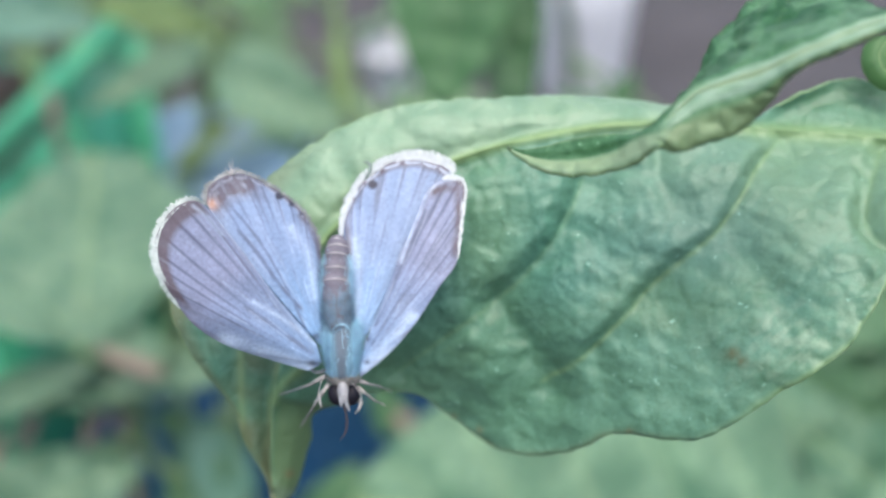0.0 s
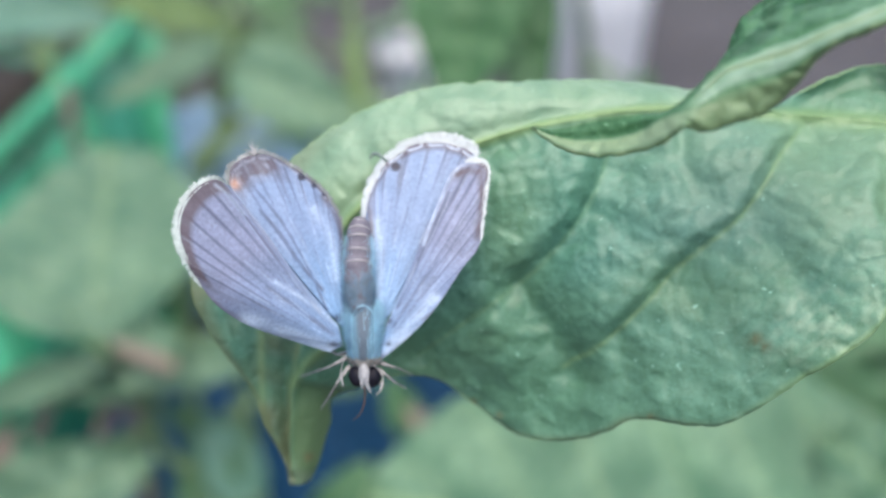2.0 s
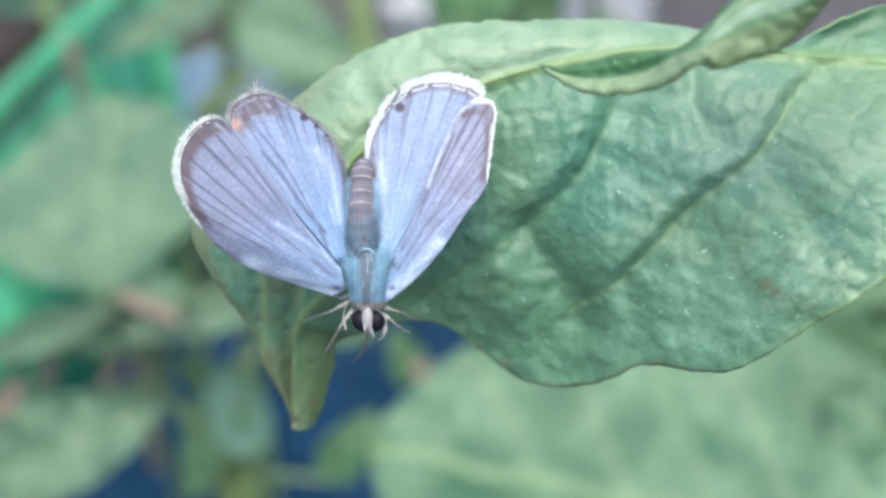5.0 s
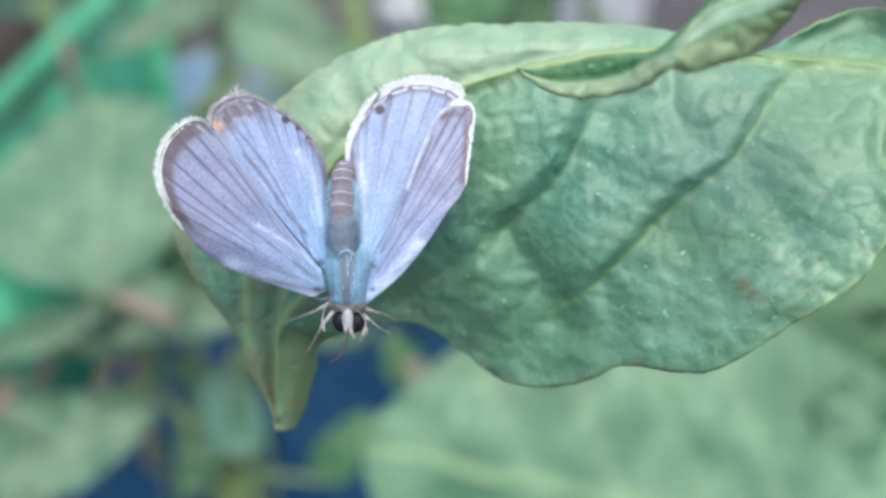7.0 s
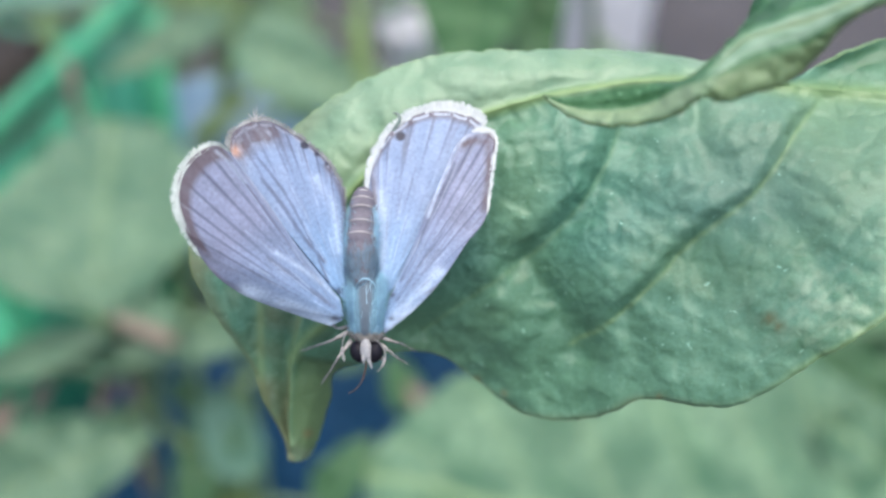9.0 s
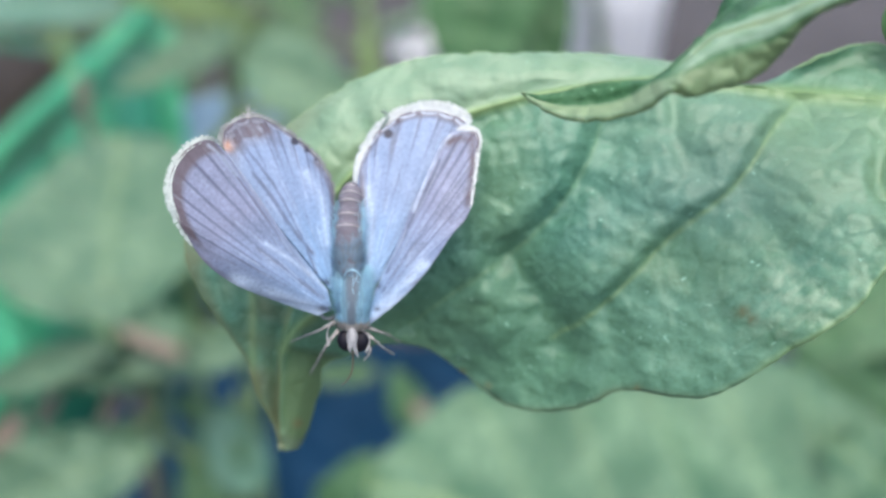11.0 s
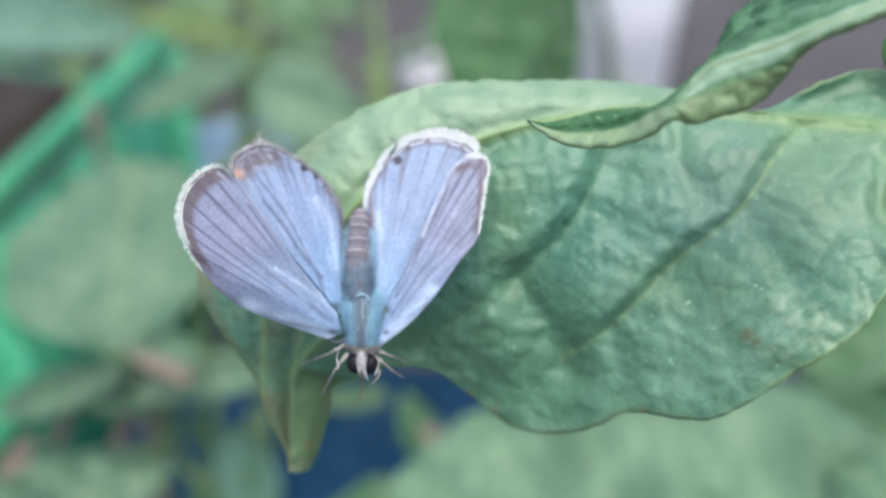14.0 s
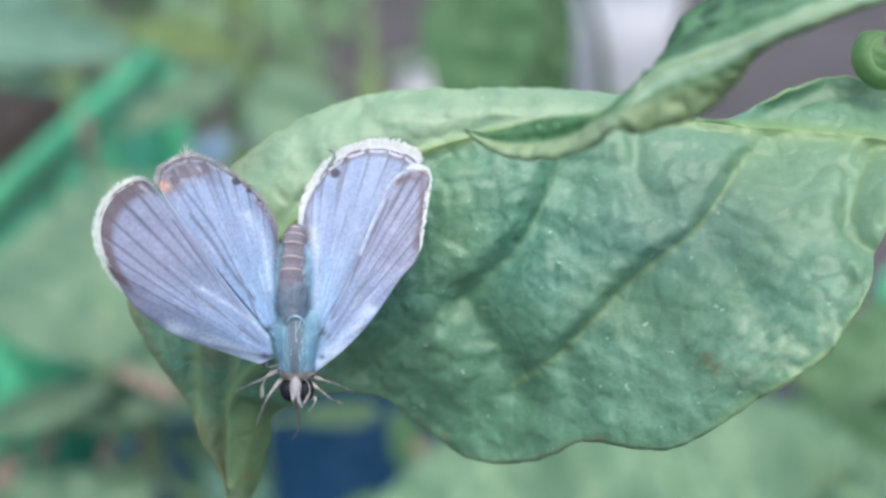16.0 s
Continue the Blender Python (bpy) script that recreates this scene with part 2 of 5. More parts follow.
# ---- ground ----
EARTH = plain("earth_brown", (0.066, 0.06, 0.062), 0.9, 0, 7, 0.3, 0.6, 0.01)
verts = []
coords = list(-np.geomspace(300, 1.7, 12)) + list(np.linspace(-1.6, 1.6, 81)) + list(np.geomspace(1.7, 300, 12))
for yy in coords:
    for xx in coords:
        near = math.exp(-(xx * xx + (yy - 1) ** 2) / 6)
        verts.append((xx, yy + 1.0, near * (0.018 * wave((xx, yy, 0), 0.22) + 0.01 * wave((xx, yy, 3), 0.06))))
ground = mesh_part("ground", verts, [f[::-1] for f in grid_faces(len(coords), len(coords))], EARTH)
tagged(ground, "bare mauve-brown garden earth under the plants", "ground", kind="structure")

# ---- the resting leaf ----
# the leaf's margins and midrib, from its base to its tip
MAIN_UPPER = [(32.6, 7.7, -2), (31.1, 9.6, -3), (28.8, 11, -3.6), (26.4, 11.4, -3.6), (22.2, 9.6, -2.8), (19, 8.4, -1.8), (15.5, 9.8, -4), (11.3, 10.4, -4), (7.5, 10.5, -4), (3.6, 10.3, -3.5), (-0.9, 10, -3), (-4.7, 9.1, -3), (-7.9, 7.6, -3), (-11.5, 5, -3.5), (-16.2, 0.4, -4.5), (-18.3, -3.4, -4), (-16.9, -6.9, -4), (-14.4, -10.4, -4.4), (-13.5, -13.2, -5.0), (-11.7, -17.2, -7.2)]
MAIN_RIB = [(31.5, 6.4, 1), (30.1, 6.9, 0.5), (28.1, 7.3, 0), (25.2, 7.7, -1), (21.6, 7.9, -1.5), (17.9, 8.2, -1.5), (14.2, 8.4, -1.5), (10.6, 8.2, -1.5), (6.9, 7.6, -1.5), (3.5, 6.8, -1.5), (-0.1, 5.6, -1.5), (-3.1, 4.2, -1.2), (-6, 2.4, -1), (-8.2, 0, -1), (-9.9, -3.3, -1.5), (-10.7, -6.7, -3), (-11.4, -9.7, -4.2), (-11.75, -12.4, -5.6), (-11.8, -15, -6.3), (-11.7, -17.5, -7)]
MAIN_LOWER = [(31, 5.5, 2), (29.3, 3.3, 3), (27.8, 1.4, 4.5), (26.4, -2, 5.5), (25, -4.3, 5.7), (23.7, -6.1, 5.4), (20.5, -8.7, 4), (16.2, -11.8, 1.5), (11.2, -11.8, -0.5), (8.1, -13.5, -2.8), (4.1, -13.7, -4.6), (1.0, -11.8, -6.0), (-1.8, -10.0, -6.4), (-4.8, -9.7, -6.0), (-7.1, -10.5, -5.2), (-8.9, -11.4, -5.8), (-9.1, -13.0, -6.4), (-9.7, -15, -7.1), (-10.2, -16.6, -7.6), (-10.8, -17.6, -8)]
# lateral veins, each a bent line across the blade
MAIN_VEINS = [
    [(9.8, 7.9, 0), (9.2, 4.7, 0), (7.8, 1.5, 0), (5.6, -1.4, 0), (3.5, -3.4, 0), (0.2, -5.8, 0), (-3, -8.3, 0)],
    [(22.3, 7.6, 0), (20.1, 5.1, 0), (17.6, 1.5, 0), (13.6, -2.1, 0), (9.6, -6.5, 0), (6.8, -8.7, 0)],
    [(28.6, 7.1, 0), (27, 4.4, 0), (26.2, 1.5, 0), (27.4, -0.3, 0)],
    [(18.5, 0.4, 0), (19.8, -1.8, 0), (20.9, -3.8, 0)],
    [(3.6, -3.2, 0), (5.3, -5.4, 0), (6.4, -7.4, 0), (7.5, -8.9, 0)],
]
MINOR_VEINS = [
    [(14.3, 8.1, 0), (14.3, 5.1, 0), (14.8, 2.6, 0)],
    [(2.8, 6.5, 0), (0.2, 3.3, 0), (-3, -1.1, 0), (-5.2, -5.8, 0)],
    [(-5.2, 2.9, 0), (-6.7, 5.5, 0), (-7.6, 7.1, 0)],
    [(-0.9, 5.1, 0), (-2.5, 7.3, 0), (-3.4, 8.5, 0)],
    [(10, -6.5, 0), (10.7, -9, 0), (10.2, -11.2, 0)],
    [(-13.8, -4.6, -5), (-13.55, -6.9, -5), (-13.6, -10, -5), (-13.5, -12.5, -6), (-12.6, -15.3, -6)],
    [(13.3, -2.9, 0), (15.6, -5, 0), (17.2, -7.9, 0), (17.4, -10.1, 0)],
    [(8.2, 1.8, 0), (10.7, 0, 0), (12.5, -2.1, 0)],
]
VEINS = MAIN_VEINS + MINOR_VEINS

RUST = ((17.9, -6.3, 0.35), (18.4, -6.7, 0.25), (0.75, -11.6, 0.3), (-10.6, -15.5, 0.4), (2.6, -12.4, 0.22), (12.0, -11.6, 0.25), (21.8, -8.0, 0.2))
ROLL = [(-9.2, -7.7, -2.6), (-10.4, -8.6, -2.8), (-11.1, -9.5, -3.2), (-11.6, -10.5, -3.8), (-11.7, -11.3, -4.4), (-11.7, -12.3, -5), (-11.9, -14.3, -6), (-11.8, -16.2, -6.8)]


def line_distance(p, line):
    """Distance of flat places from a bent line, and the signed side."""
    best, side = np.full(len(p), 1e9), np.zeros(len(p))
    q = spline(np.array(line)[:, :2], 6 * len(line))
    for a, b in zip(q[:-1], q[1:]):
        e = b - a
        u = np.clip(((p - a) @ e) / (e @ e), 0, 1)
        off = p - a - u[:, None] * e
        d = np.hypot(off[:, 0], off[:, 1])
        s = np.sign(e[0] * off[:, 1] - e[1] * off[:, 0])
        closer = d < best
        best[closer], side[closer] = d[closer], s[closer]
    return best, side


HOST = empty("plant", Matrix.Identity(4))
tagged(HOST, "green garden plant with a broad leaf that carries the butterfly", "plant", "garden plants")


def host_stem():
    line = [np.array(spot(*p)) for p in ((75, -330, -300), (68, -120, -90), (60, -10, -24), (56, 10, -14), (56, 24, -4), (58, 45, 4))]
    line[0][2] = -0.01
    mesh_part("stem", *tube_mesh(line, [0.004, 0.003, 0.002, 0.0012], 10, 60), STEM, HOST)


host_stem()


def resting_leaf():
    n, m = 300, 76
    rows = spline(np.stack([np.array(c, dtype=float) for c in (MAIN_UPPER, MAIN_RIB, MAIN_LOWER)], 1), n)
    upper, rib, lower = rows[:, 0], rows[:, 1], rows[:, 2]
    t = np.linspace(0, 1, m)
    halves = []
    for edge in (upper, lower):
        blade = rib[:, None] + (edge - rib)[:, None] * t[None, :, None]
        halves.append(blade)
    p = np.concatenate([halves[0][:, ::-1], halves[1][:, 1:]], 1)
    across = np.concatenate([-t[::-1], t[1:]])
    flat = p.reshape(-1, 3).copy()
    side = np.tile(across, n)
    z = flat[:, 2].copy()
    reach = np.clip(np.linspace(0, 1, n) * 12, 0, 1).repeat(len(across))
    # blades swell between midrib and margin
    z += 1.1 * reach * np.sin(np.pi * np.abs(side)) * np.where(side > 0, 1.0, 0.5)
    ribness = np.zeros(len(flat))
    for k, line in enumerate(VEINS):
        d, s = line_distance(flat[:, :2], line)
        big = 1.0 if k in (0, 1, 2, 4) else (0.25 if k in (7, 8) else (0.14 if k in (11, 12) else 0.5))
        steep = s < 0
        own = np.clip(side * 7, 0, 1) if k < 7 else 1.0
        if k == 4:
            # a broad soft valley that joins the two great veins
            z -= 1.5 * own * np.exp(-((d / 1.5) ** 1.6))
        elif k in (0, 1):
            # a steep bank on one side of the vein, a long gentle rise on the other
            rough = np.array([wave((x, y), 2.6, 15.0) + 0.5 * wave((x, y), 1.0, 25.0) for x, y in flat[:, :2]])
            fade = np.clip((flat[:, 1] + 8.5) / 3.5, 0.2, 1) if k == 1 else np.clip((flat[:, 1] + 6.5) / 6.0, 0.45, 1)
            gentle = np.clip((flat[:, 1] + 6.5) / 4.0, 0.1, 1) if k == 0 else 1.0
            bank = np.clip(1 - d / ((1.0 if k == 1 else 1.4) * (1 + 0.35 * rough)), 0, 1)
            z -= (1.15 if k == 1 else 1.4) * fade * own * (1 + 0.2 * rough) * np.where(steep, bank**1.25, gentle * np.exp(-((d / 3.4) ** 1.2)) + (1 - gentle) * np.clip(1 - d / 0.9, 0, 1))
        else:
            wide = 0.9
            z -= 1.2 * big * own * np.where(steep, np.exp(-((d / wide) ** 2.2)), np.exp(-((d / wide) ** 1.3)))
        ribness = np.maximum(ribness, (0.6 if k == 1 else (0.25 if k in (0, 2) else (1.1 if k == 10 else 0.06))) * big * own * np.exp(-((d / (0.3 if k == 10 else 0.13)) ** 2)))
    hollow = np.hypot(flat[:, 0] - 3.4, flat[:, 1] + 11.0)
    z -= 1.35 * np.exp(-((hollow / 4.6) ** 2)) * np.clip(side * 5, 0, 1)
    mid = np.hypot(*(flat[:, :2] - rib.repeat(len(across), 0)[:, :2]).T)
    z -= 0.5 * reach * np.exp(-((mid / 1.2) ** 2))
    z += 0.35 * np.exp(-((mid / 0.32) ** 2))
    along = np.linspace(0, 1, n).repeat(len(across))
    ribness = np.maximum(ribness, np.exp(-((mid / np.interp(flat[:, 0], [8, 18, 26], [0.3, 0.5, 0.62])) ** 2)) * np.clip(1.0 - 2.2 * (along - 0.62), 0.45, 1) * np.clip(0.75 + 2.0 * (along - 0.24), 0.75, 1))
    # the rolled edge above the folded tip, and the paler fold below it
    d, s = line_distance(flat[:, :2], ROLL)
    z += 0.9 * np.exp(-((d / 0.6) ** 2)) * np.clip(side * 6 + 0.6, 0, 1)
    ribness = np.maximum(ribness, 0.8 * np.exp(-((d / np.where(flat[:, 1] > -10.5, 0.42, 0.22)) ** 2)) * (side > -0.1))
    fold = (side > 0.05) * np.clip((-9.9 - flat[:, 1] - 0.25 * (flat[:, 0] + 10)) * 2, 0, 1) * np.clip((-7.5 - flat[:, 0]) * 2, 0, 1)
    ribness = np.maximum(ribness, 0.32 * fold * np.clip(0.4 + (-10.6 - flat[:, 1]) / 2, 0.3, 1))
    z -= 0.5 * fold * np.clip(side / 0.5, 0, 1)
    pale_edge = np.where(side < 0, 0.6, np.clip((flat[:, 0] - 16) / 8, 0, 0.6))
    ribness = np.maximum(ribness, pale_edge * np.clip((np.abs(side) - 0.975) / 0.02, 0, 1))
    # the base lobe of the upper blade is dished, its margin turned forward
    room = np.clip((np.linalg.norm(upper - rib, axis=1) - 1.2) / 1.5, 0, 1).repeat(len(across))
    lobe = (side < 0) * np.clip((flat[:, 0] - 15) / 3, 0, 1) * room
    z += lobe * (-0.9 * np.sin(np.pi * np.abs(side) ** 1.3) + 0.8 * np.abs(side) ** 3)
    # the hollow's shade is put into the colour as a deeper green
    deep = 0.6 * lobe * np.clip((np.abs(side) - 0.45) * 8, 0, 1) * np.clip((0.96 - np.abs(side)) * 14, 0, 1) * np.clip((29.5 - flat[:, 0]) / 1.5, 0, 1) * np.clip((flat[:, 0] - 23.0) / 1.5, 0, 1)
    pale_lit = np.zeros(len(flat))
    ruffle = np.abs(side) ** 3
    tame = np.clip(1 - 4 * (along - 0.66), 0.2, 1) * np.where(side < 0, 0.55, 1.0)
    for i, q in enumerate(flat):
        z[i] += tame[i] * (0.34 * wave((q[0], q[1]), 4.2, 4.0) + 0.1 * wave((q[0], q[1]), 1.9, 9.0) + 0.06 * wave((q[0], q[1]), 0.8, 2.0))
        z[i] += tame[i] * (0.13 * cells((q[0], q[1]), 3.0, 2.0) + 0.075 * cells((q[0], q[1]), 1.25, 7.0))
        z[i] += 0.16 * tame[i] * wave((q[0] * 0.55 + q[1] * 0.3, q[1] * 1.3), 1.3, 71.0)
        z[i] += 0.5 * tame[i] * ruffle[i] * wave((q[0], q[1]), 2.5, 6.0)
        # upper blade: its pale tone and the stronger light on it, both as colour
        pale_lit[i] = 0.95 * (side[i] < 0) * min(max((q[1] + 2) / 4, 0), 1) * min(max((20 - q[0]) / 4, 0), 1) * (0.75 + 0.6 * wave((q[0], q[1]), 2.0, 31.0))
        # the lower blade is paler towards the base
        pale_lit[i] = max(pale_lit[i], 0.3 * (side[i] > 0) * min(max((q[0] - 9) / 6, 0), 1) * min(max((q[1] + 3) / 4, 0), 1))
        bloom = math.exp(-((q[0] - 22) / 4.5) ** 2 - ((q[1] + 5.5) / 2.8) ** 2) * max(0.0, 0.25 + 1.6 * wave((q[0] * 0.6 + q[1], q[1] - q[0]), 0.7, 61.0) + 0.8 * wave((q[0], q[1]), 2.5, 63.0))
        pale_lit[i] = max(pale_lit[i], min(0.75, 0.9 * bloom))
        yellow = 0.2 * (side[i] < 0) * min(max((20 - q[0]) / 4, 0), 1) * min(max((q[1] + 2) / 4, 0), 1) + 0.3 * max(0.0, wave((q[0], q[1]), 6.0, 14.0)) + 0.32 * max(0.0, (q[0] - 18) / 12) + 0.14 * (side[i] > 0) * min(max((q[1] - 1) / 8, 0), 1) + 0.16 * (side[i] > 0) * min(max((-3 - q[1]) / 4, 0), 1) + 0.08 * (side[i] < 0.05) * min(max((along[i] - 0.66) * 8, 0), 1) * (1 + 0.9 * wave((q[0], q[1]), 1.5, 43.0))
        ribness[i] = min(1.0, ribness[i] + yellow * (1 - ribness[i])) * (1 - 0.3 * deep[i])
    stain = np.zeros(len(flat))
    for i, q in enumerate(flat):
        if along[i] > 0.68:
            stain[i] = min(along[i] * 10 - 6.8, 1) * min(max(0.12 + 0.3 * min(max((-11.5 - q[1]) / 1.5, 0), 1) + 0.25 * min(max((-10.2 - q[1]) / 2, 0), 1) + 0.5 * wave((q[0], q[1]), 1.7, 21.0) + 0.9 * max(0.0, -side[i] - 0.7), 0), 0.6) * (side[i] < 0.02)
    # a rusty fleck on the blade and a few at the margin
    for x, y, r in RUST:
        stain = np.maximum(stain, 0.85 * np.exp(-(np.hypot(flat[:, 0] - x, flat[:, 1] - y) / r) ** 2))
    stain = np.maximum(stain, 0.16 * fold * np.clip((side - 0.12) * 6, 0, 1))
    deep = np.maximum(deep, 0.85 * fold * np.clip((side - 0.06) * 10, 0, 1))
    stain = np.maximum(stain, 0.36 * np.clip((side - 0.982) / 0.012, 0, 1) * np.clip((20 - flat[:, 0]) / 6, 0, 1))
    stain = np.maximum(stain, 0.42 * np.clip((along - 0.62) * 12, 0, 1) * np.clip((-side - 0.72) * 6, 0, 1))
    pale_lit = np.maximum(pale_lit, 0.9 * np.clip((along - 0.955) * 40, 0, 1))
    d, s = line_distance(flat[:, :2], ROLL)
    pale_lit = np.maximum(pale_lit, 0.6 * np.exp(-((d / 0.22) ** 2)) * np.clip((-9.5 - flat[:, 1]) * 2, 0, 1))
    # small teeth and nicks along the margins
    outward = np.where(side[:, None] < 0, (upper - rib).repeat(len(across), 0), (lower - rib).repeat(len(across), 0))
    outward /= np.linalg.norm(outward, axis=1)[:, None] + 1e-9
    for i, q in enumerate(flat):
        if abs(side[i]) > 0.85:
            grow = (abs(side[i]) - 0.85) / 0.15 * (0.16 if side[i] < 0 else 0.08)
            q[:2] += outward[i, :2] * grow * (wave((q[0], q[1]), 1.1, 51.0) + 0.8 * wave((q[0], q[1]), 0.4, 57.0))
    flat[:, 2] = z
    blade = mesh_part("leaf", flat * MM, grid_faces(n, len(across)), MAIN_LEAF, HOST, "broad puckered green leaf with a drooping folded tip", {"rib": ribness, "deep": deep, "stain": stain, "pale_lit": np.clip(pale_lit, 0, 0.8)})
    blade.matrix_basis = LEAF
    solid = blade.modifiers.new("thickness", "SOLIDIFY")
    solid.thickness, solid.offset = 0.00022, -1
    tube("petiole", [(31.5, 6.3, 1.2), (36, 7.5, 0), (44, 9.5, -4), (56, 10, -14)], [0.5, 0.6, 0.8, 0.9], STEM, blade, "pale green leaf stalk")
    return blade


resting_leaf()

# ---- the curled leaf above it: its upper margin, the two sides of its thick midrib, and the fold of its lower half ----
CURL_UPPER = [(23.5, 12.1, 18.0), (22.2, 12.1, 17.0), (21.5, 13.3, 14.5), (20.3, 14.1, 13.0), (18.9, 14.3, 12.6), (17.5, 14.1, 12.7), (16.4, 13.3, 12.8), (15.6, 12.3, 12.9), (14.4, 11.3, 13.6), (13.9, 10.4, 13.9), (13.2, 9.0, 15.2), (12.6, 8.2, 15.6), (12.0, 7.8, 15.9), (11.1, 6.8, 15.8), (10.2, 6.2, 14.4), (9.0, 6.2, 13.7), (7.8, 6.2, 13.2), (6.7, 6.0, 12.6), (5.5, 5.7, 12.0), (4.4, 5.6, 11.5), (3.6, 5.8, 11.0)]
CURL_RIDGE = [(23.1, 11.9, 19.0), (21.6, 11.5, 19.0), (20.2, 11.1, 19.0), (18.7, 10.5, 19.0), (17.4, 10.0, 18.6), (16.4, 9.6, 18.2), (15.6, 9.3, 17.8), (14.9, 9.1, 17.4), (14.2, 8.8, 17.1), (13.6, 8.6, 16.9), (13.0, 8.4, 16.7), (12.5, 8.0, 16.6), (12.0, 7.5, 16.5), (11.0, 6.4, 16.4), (10.1, 6.0, 15.2), (9.0, 5.8, 14.0), (7.8, 5.6, 13.2), (6.7, 5.5, 12.6), (5.5, 5.4, 12.0), (4.4, 5.5, 11.5), (3.6, 5.7, 11.0)]
CURL_UNDER = [(23.0, 11.3, 19.3), (21.5, 10.9, 19.3), (20.1, 10.4, 19.3), (18.7, 9.8, 19.3), (17.5, 9.3, 18.9), (16.5, 8.7, 18.5), (15.8, 8.2, 18.1), (15.0, 7.9, 17.7), (14.2, 7.7, 17.4), (13.5, 7.5, 17.2), (12.8, 7.2, 17.0), (12.4, 6.9, 16.9), (11.9, 6.6, 16.8), (11.0, 6.1, 16.7), (10.0, 5.8, 15.4), (9.1, 5.3, 14.0), (7.9, 5.0, 13.1), (6.7, 4.9, 12.5), (5.5, 5.0, 11.9), (4.4, 5.3, 11.5), (3.6, 5.7, 11.0)]
CURL_LOWER = [(23.1, 11.2, 19.0), (21.6, 10.7, 19.0), (20.3, 10.2, 19.0), (18.9, 9.6, 18.9), (17.7, 9.1, 18.4), (16.9, 8.4, 17.9), (16.3, 7.5, 17.4), (15.5, 6.6, 17.0), (14.4, 5.9, 16.8), (13.4, 5.6, 16.7), (12.5, 5.3, 16.7), (11.7, 5.1, 16.8), (11.2, 5.3, 16.8), (10.6, 5.1, 17.0), (9.9, 4.6, 15.9), (9.0, 4.3, 14.7), (7.7, 4.1, 13.9), (6.6, 4.1, 13.2), (5.4, 4.4, 12.5), (4.4, 5.0, 11.8), (3.6, 5.7, 11.0)]


def curled_leaf():
    n, m = 260, 84
    upper, ridge, under, lower = (np.array(c) for c in (CURL_UPPER, CURL_RIDGE, CURL_UNDER, CURL_LOWER))
    size = np.linalg.norm(lower - under, axis=1)[:, None]
    tucked = lower + np.array([0.0, 0.3, -0.6]) * size
    rows = spline(np.stack([upper, (upper * 0.45 + ridge * 0.55), ridge, under, lower, tucked], 1), n)
    cross = np.stack([spline(r, m) for r in rows])
    flat = cross.reshape(-1, 3)
    # across: 0 upper margin, 2 and 3 the sides of the midrib, 4 the lower fold; along: 0 at the base, 1 at the tip
    u = np.tile(np.linspace(0, 5, m), n)
    place = np.linspace(0, 1, n).repeat(m)
    blade = np.clip((1.9 - u) * 5, 0, 1)
    rib_zone = np.clip((u - 1.95) * 8, 0, 1) * np.clip((3.1 - u) * 8, 0, 1)
    belly = np.clip((u - 3.1) * 4, 0, 1)
    near_tip = np.clip((place - 0.6) * 14, 0, 1)
    body = 1 - near_tip
    ribness = 0.7 * body * np.exp(-(((u - 2.35) / 0.12) ** 2)) + 0.3 * near_tip * np.exp(-(((u - 0.15) / 0.25) ** 2))
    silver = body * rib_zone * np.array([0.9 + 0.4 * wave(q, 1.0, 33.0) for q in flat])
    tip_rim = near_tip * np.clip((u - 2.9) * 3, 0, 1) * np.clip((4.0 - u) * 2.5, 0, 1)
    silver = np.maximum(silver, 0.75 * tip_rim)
    ribness = np.maximum(ribness, 0.5 * tip_rim)
    ribness = np.maximum(ribness, 0.34 * body * belly)
    olive = 0.2 * body * belly + near_tip * 0.4 * np.clip((u - 3.75) * 4, 0, 1)
    olive = np.maximum(olive, 0.35 * np.exp(-(((u - 0.0) / 0.05) ** 2)))
    vein = np.abs(((place * 17 + (2 - u) * 0.55) % 1) - 0.5)
    lines = body * blade * np.exp(-((vein / 0.08) ** 2)) * np.clip(u * 3, 0, 1)
    ribness = np.maximum(ribness, 0.05 * lines)
    deep = np.zeros(len(flat))
    for i, q in enumerate(flat):
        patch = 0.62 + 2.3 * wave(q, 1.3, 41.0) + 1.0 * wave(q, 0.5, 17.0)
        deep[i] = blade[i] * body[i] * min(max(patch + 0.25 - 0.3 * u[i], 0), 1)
        # faint pale patches on the blade paint its bluish sheen
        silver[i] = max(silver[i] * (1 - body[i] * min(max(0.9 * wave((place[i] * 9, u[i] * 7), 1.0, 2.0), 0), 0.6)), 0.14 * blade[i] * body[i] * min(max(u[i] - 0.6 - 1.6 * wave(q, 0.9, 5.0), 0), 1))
        q[2] += blade[i] * body[i] * (0.35 * wave(q, 2.2, 12.0) - 0.07 * lines[i] + 0.25 * cells(q, 1.7, 4.0))
        q[2] += 0.1 * wave(q, 1.8, 3.0) + 0.06 * wave(q, 0.6, 7.0) + 0.16 * belly[i] * (cells(q, 1.3, 6.0) + wave(q, 0.8, 2.0))
        q[1] += 0.2 * math.exp(-((u[i] / 0.5) ** 2)) * body[i] * (wave(q, 0.9, 5.0) + 0.7 * wave(q, 0.35, 9.0))
        q[1] += 0.13 * math.exp(-(((u[i] - 2.0) / 0.3) ** 2)) * wave(q, 0.7, 8.0) + 0.1 * math.exp(-(((u[i] - 4.2) / 0.5) ** 2)) * wave(q, 0.6, 3.0)
